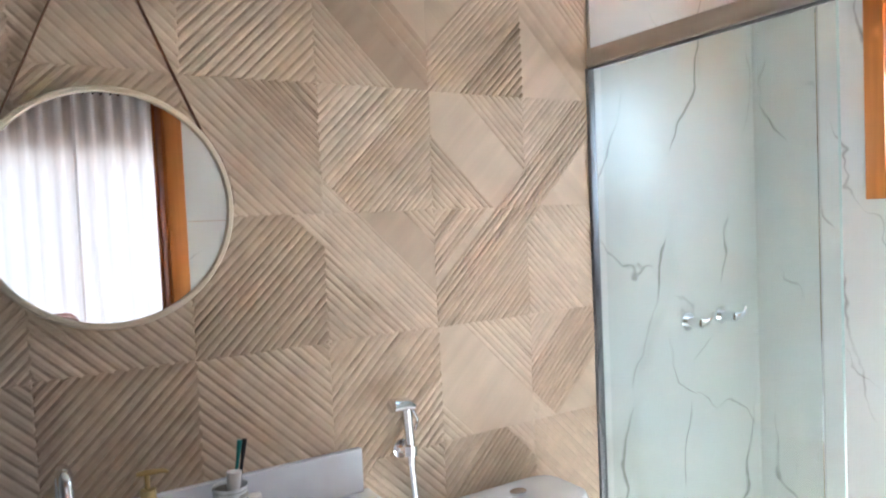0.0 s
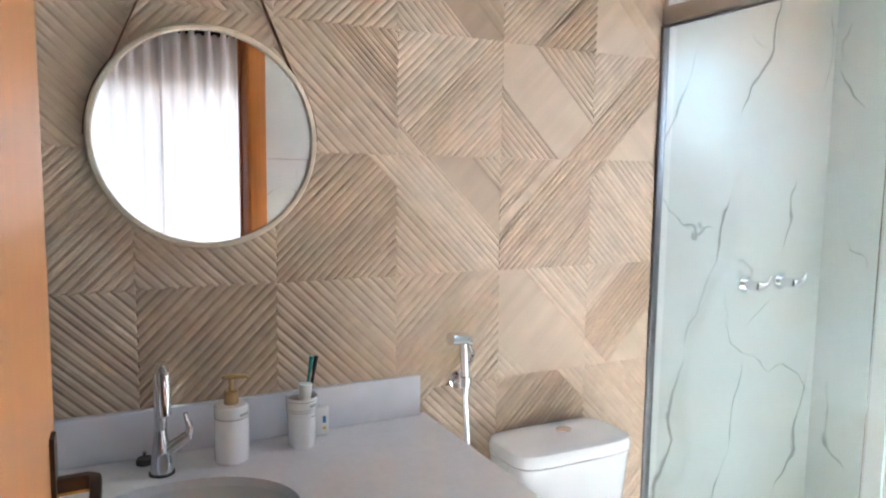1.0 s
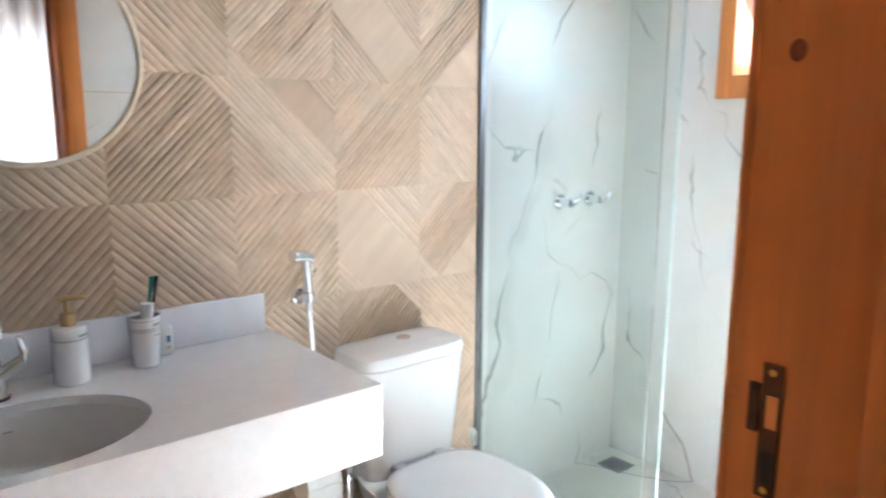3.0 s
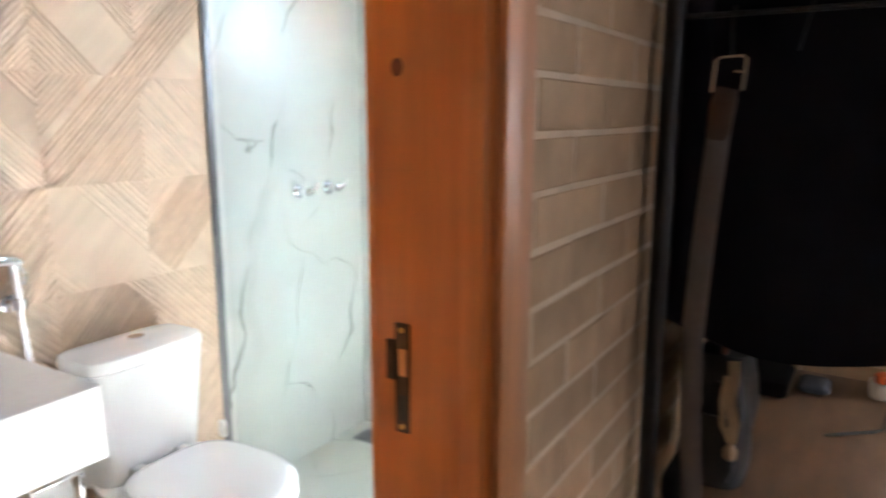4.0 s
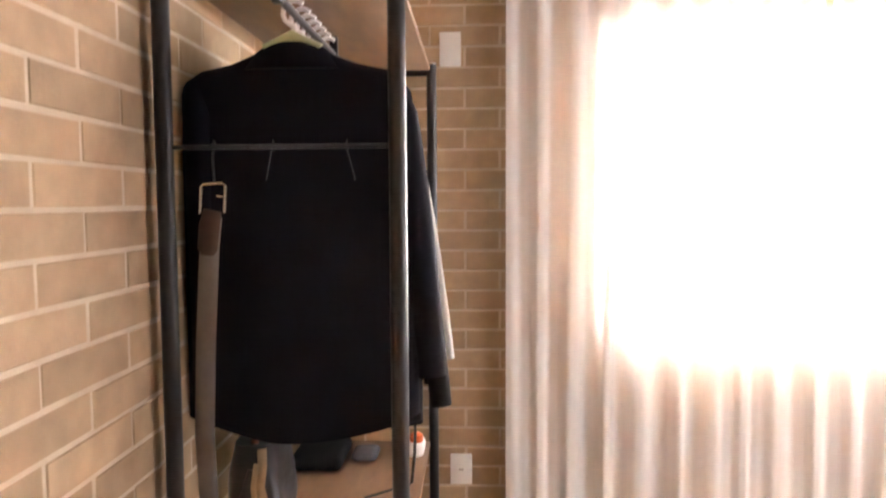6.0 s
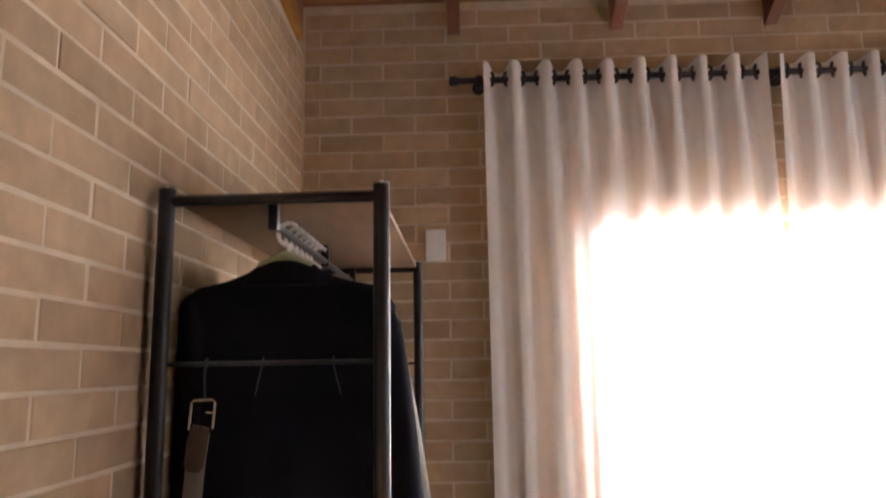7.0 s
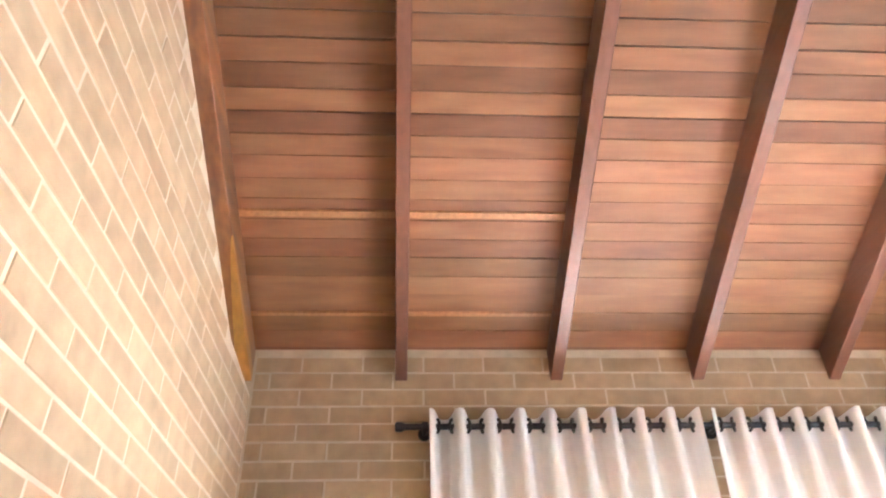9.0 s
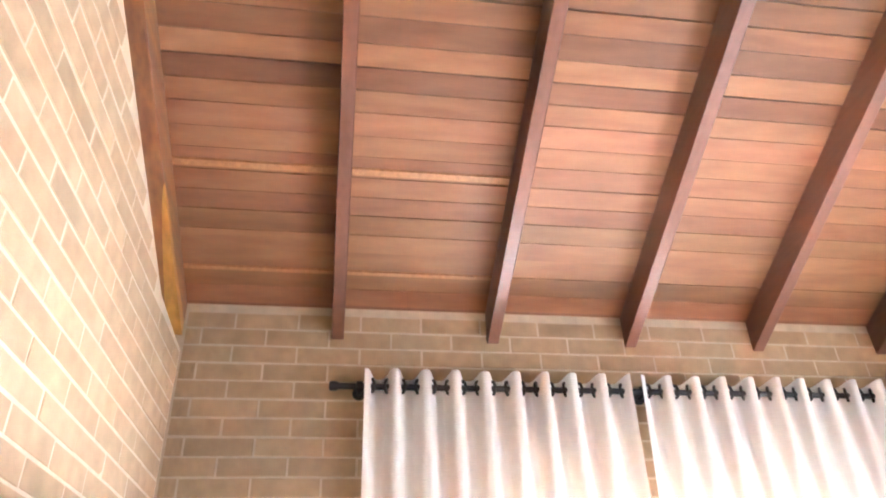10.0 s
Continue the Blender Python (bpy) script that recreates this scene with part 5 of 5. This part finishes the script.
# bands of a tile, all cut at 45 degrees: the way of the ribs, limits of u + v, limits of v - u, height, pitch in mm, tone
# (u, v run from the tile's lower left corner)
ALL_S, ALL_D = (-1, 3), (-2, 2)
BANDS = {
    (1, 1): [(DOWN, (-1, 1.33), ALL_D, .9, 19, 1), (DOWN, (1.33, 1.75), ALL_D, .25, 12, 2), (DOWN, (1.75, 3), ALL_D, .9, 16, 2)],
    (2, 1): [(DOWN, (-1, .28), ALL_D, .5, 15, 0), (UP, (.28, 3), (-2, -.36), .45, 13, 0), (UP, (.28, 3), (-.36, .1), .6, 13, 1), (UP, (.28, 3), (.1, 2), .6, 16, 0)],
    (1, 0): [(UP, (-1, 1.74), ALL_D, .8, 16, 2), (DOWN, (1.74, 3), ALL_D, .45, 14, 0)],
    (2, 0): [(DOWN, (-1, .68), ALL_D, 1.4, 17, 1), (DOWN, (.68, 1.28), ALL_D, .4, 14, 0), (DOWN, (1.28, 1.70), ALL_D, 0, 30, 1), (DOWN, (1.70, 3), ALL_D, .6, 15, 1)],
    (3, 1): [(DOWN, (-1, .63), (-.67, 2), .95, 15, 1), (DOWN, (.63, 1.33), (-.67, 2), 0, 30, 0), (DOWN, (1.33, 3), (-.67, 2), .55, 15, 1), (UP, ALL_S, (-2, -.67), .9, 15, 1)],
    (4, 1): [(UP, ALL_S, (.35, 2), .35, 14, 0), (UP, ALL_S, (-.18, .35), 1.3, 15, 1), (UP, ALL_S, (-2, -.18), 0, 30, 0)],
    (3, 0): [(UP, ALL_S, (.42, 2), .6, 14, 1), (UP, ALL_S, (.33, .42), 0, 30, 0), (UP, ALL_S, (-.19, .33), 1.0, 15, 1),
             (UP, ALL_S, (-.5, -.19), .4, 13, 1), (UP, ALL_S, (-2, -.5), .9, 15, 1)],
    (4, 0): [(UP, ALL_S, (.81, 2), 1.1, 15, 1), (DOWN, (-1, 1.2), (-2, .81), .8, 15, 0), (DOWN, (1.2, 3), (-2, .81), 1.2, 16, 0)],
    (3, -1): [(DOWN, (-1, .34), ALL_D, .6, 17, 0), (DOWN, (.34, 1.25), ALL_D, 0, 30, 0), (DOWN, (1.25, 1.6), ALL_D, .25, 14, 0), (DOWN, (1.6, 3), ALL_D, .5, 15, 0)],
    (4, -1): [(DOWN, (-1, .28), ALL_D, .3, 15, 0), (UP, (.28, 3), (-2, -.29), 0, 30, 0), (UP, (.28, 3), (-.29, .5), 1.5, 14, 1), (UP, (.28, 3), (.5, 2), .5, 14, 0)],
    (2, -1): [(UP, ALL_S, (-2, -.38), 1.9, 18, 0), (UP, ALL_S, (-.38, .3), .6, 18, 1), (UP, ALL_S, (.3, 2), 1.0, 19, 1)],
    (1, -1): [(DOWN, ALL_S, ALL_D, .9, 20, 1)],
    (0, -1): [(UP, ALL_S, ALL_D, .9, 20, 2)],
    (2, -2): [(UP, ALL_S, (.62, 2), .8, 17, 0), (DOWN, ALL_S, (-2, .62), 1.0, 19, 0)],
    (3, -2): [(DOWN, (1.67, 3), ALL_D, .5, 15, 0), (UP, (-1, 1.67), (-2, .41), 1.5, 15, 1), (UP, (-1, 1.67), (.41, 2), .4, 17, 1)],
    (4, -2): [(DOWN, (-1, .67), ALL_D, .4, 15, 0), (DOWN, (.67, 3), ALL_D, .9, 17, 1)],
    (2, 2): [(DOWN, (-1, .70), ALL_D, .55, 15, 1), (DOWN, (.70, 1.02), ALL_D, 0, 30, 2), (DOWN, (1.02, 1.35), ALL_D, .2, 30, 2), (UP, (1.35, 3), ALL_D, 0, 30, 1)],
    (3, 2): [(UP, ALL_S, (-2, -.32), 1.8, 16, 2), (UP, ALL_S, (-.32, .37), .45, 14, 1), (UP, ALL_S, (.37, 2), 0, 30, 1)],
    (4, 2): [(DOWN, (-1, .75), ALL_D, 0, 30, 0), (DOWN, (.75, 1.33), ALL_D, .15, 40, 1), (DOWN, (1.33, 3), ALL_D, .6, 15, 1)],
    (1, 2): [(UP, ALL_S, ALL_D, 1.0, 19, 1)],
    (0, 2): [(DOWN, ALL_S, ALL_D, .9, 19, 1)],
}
TILE, TX0, TZ0 = 0.3055, 0.0505, 1.2265
rnd = random.Random(11)


def ribbed_tile(c, r, x_end):
    wide = min(1.0, (x_end - (TX0 + c * TILE)) / TILE)
    gap = 0.0001
    bands = BANDS.get((c, r)) or [(UP if (c + r) % 2 else DOWN, ALL_S, ALL_D, 0.85 if r < 1 else 0.8, 20, 1)]
    bm = bmesh.new()

    def at(u, v, h):
        return (TX0 + (c + u) * TILE, YT - h, TZ0 + (r + v) * TILE)
    e = gap / TILE
    base = clip(clip(FULL, 1, 0, wide - e), -1, 0, -e)
    base = clip(clip(base, 0, 1, 1 - e), 0, -1, -e)
    lo = [bm.verts.new(at(u, v, -0.004)) for u, v in base]
    hi = [bm.verts.new(at(u, v, 0.0)) for u, v in base]
    bm.faces.new(hi)
    for i in range(len(base)):
        j = (i + 1) % len(base)
        bm.faces.new((lo[i], lo[j], hi[j], hi[i]))
    s2 = math.sqrt(0.5)
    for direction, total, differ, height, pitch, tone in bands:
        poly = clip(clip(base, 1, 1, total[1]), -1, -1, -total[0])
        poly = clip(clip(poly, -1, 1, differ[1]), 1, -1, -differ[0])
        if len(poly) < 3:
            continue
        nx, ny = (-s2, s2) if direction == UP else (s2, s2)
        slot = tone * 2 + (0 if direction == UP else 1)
        if height == 0:
            strips = [(-9.0, 9.0, 0.0014)]
        else:
            lo_s, hi_s = (differ if direction == UP else total)
            strips, s = [], max(lo_s * s2, -1.5)
            while s < min(hi_s * s2, 1.5):
                p = pitch * 0.001 / TILE * rnd.uniform(0.9, 1.1)
                strips.append((s, s + p * 0.97, (0.0036 if direction == UP else 0.0027) * (0.45 + 0.55 * height) * rnd.uniform(0.8, 1.15)))
                s += p
        for s0, s1, h in strips:
            g = clip(clip(poly, nx, ny, s1), -nx, -ny, -s0)
            if len(g) < 3:
                continue
            inset = (s1 - s0) * 0.30 if height else 0
            mid = (s0 + s1) / 2
            low = [bm.verts.new(at(u, v, 0.0)) for u, v in g]
            up = []
            for u, v in g:
                k = nx * u + ny * v - mid
                pull = -math.copysign(min(inset, abs(k)), k) if height else 0
                up.append(bm.verts.new(at(u + nx * pull, v + ny * pull, h)))
            made = [bm.faces.new(up)]
            for i in range(len(g)):
                j = (i + 1) % len(g)
                made.append(bm.faces.new((low[i], low[j], up[j], up[i])))
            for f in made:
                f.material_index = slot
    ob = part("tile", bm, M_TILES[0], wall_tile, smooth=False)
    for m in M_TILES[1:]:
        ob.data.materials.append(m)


for c in range(-4, 5):
    for r in range(-4, 4):
        ribbed_tile(c, r, 1.5165)


# ---- pieces: bricks ----
def brick_mesh():
    bm = bmesh.new()
    ch = 0.0018
    rings = [[(-.5, .0, -.5), (.5, .0, -.5), (.5, .0, .5), (-.5, .0, .5)]]
    L, H, D = 0.2415, 0.0615, 0.009
    pts0 = [(x * L, 0.0, z * H) for x, _, z in rings[0]]
    pts1 = [(x * L, -D + ch, z * H) for x, _, z in rings[0]]
    pts2 = [(x * (L - 2 * ch), -D, z * (H - 2 * ch)) for x, _, z in rings[0]]
    loft(bm, [pts0, pts1, pts2], (False, True))
    bmesh.ops.recalc_face_normals(bm, faces=bm.faces)
    me = bpy.data.meshes.new("brick")
    bm.to_mesh(me)
    bm.free()
    me.materials.append(M_BRICK)
    return me


BRICK = brick_mesh()
rest_a, rest_b = bmesh.new(), bmesh.new()
rnd = random.Random(4)


def lay(parent, m, rest, keep):
    """One brick: an object of its own where it is seen near, else joined to the rest."""
    if keep:
        ob = new("brick", BRICK)
        ob.parent = parent
        ob.matrix_basis = m
    else:
        made = [rest.verts.new(m @ v.co) for v in BRICK.vertices]
        for p in BRICK.polygons:
            rest.faces.new([made[i] for i in p.vertices])


COURSE, JOINT_X, JOINT_Z = 0.07, 0.68, 1.40
for k in range(-20, 50):
    z0 = JOINT_Z + k * COURSE
    if z0 < 0.02:
        continue
    top = z0 + COURSE
    x_top = min(XB - 0.004, XB - (top - (Z_EAVE - LEDGE)) / RISE) if top > roof_z(2.0) - LEDGE else XB - 0.004
    if Z_EAVE - 0.15 < top <= roof_z(2.0) - LEDGE:
        x_top = 2.41
    shift = 0.0 if k % 2 == 0 else 0.125
    for i in range(-12, 9):
        x0 = JOINT_X + shift + i * 0.25
        x1 = x0 + 0.25
        lo_x = 0.642 if z0 < 2.2 else XW
        x0, x1 = max(x0, lo_x), min(x1, x_top)
        if x1 - x0 < 0.03:
            continue
        m = pose((x0 + x1) / 2 + rnd.uniform(-.0015, .0015), YA + 0.009 + rnd.uniform(-.0012, .0012), z0 + COURSE / 2 + rnd.uniform(-.001, .001), rnd.uniform(-.4, .4), rnd.uniform(-.35, .35), rnd.uniform(-.3, .3))
        lay(wall_a, m @ Matrix.Diagonal(((x1 - x0 - 0.0085) / 0.2415, 1, 1, 1)), rest_a, x0 > 0.6 and 0.78 < z0 < 3.45)
JOINT_Y, COURSE_B, BASE_B = -1.944, 0.0728, 2.468
for k in range(-34, 8):
    z0 = BASE_B + k * COURSE_B
    if z0 < 0.05:
        continue
    shift = 0.0 if k % 2 == 0 else 0.125
    for i in range(-14, 4):
        y0 = JOINT_Y + shift + i * 0.25
        y1 = y0 + 0.25
        y0, y1 = max(y0, YS), min(y1, YA - 0.004)
        if y1 - y0 < 0.03 or z0 + COURSE_B > Z_EAVE + 0.03:
            continue
        if y0 < BY1 + 0.02 and y1 > BY0 - 0.02 and z0 < BZ1 + 0.02 and z0 + COURSE_B > BZ0 - 0.02:
            continue
        m = pose(XB + 0.009 + rnd.uniform(-.0012, .0012), (y0 + y1) / 2, z0 + COURSE_B / 2 + rnd.uniform(-.001, .001), 0, rnd.uniform(-.35, .35), -90 + rnd.uniform(-.3, .3))
        lay(wall_b, m @ Matrix.Diagonal(((y1 - y0 - 0.0085) / 0.2415, 1, (COURSE_B - 0.0085) / 0.0615, 1)), rest_b, y1 > -2.56 or z0 > 2.58)
for parent, bm in ((wall_a, rest_a), (wall_b, rest_b)):
    ob = part("brickwork", bm, M_BRICK_REST, parent, "further bricks of the same wall", smooth=False)
    ob["kind"] = "stuff"
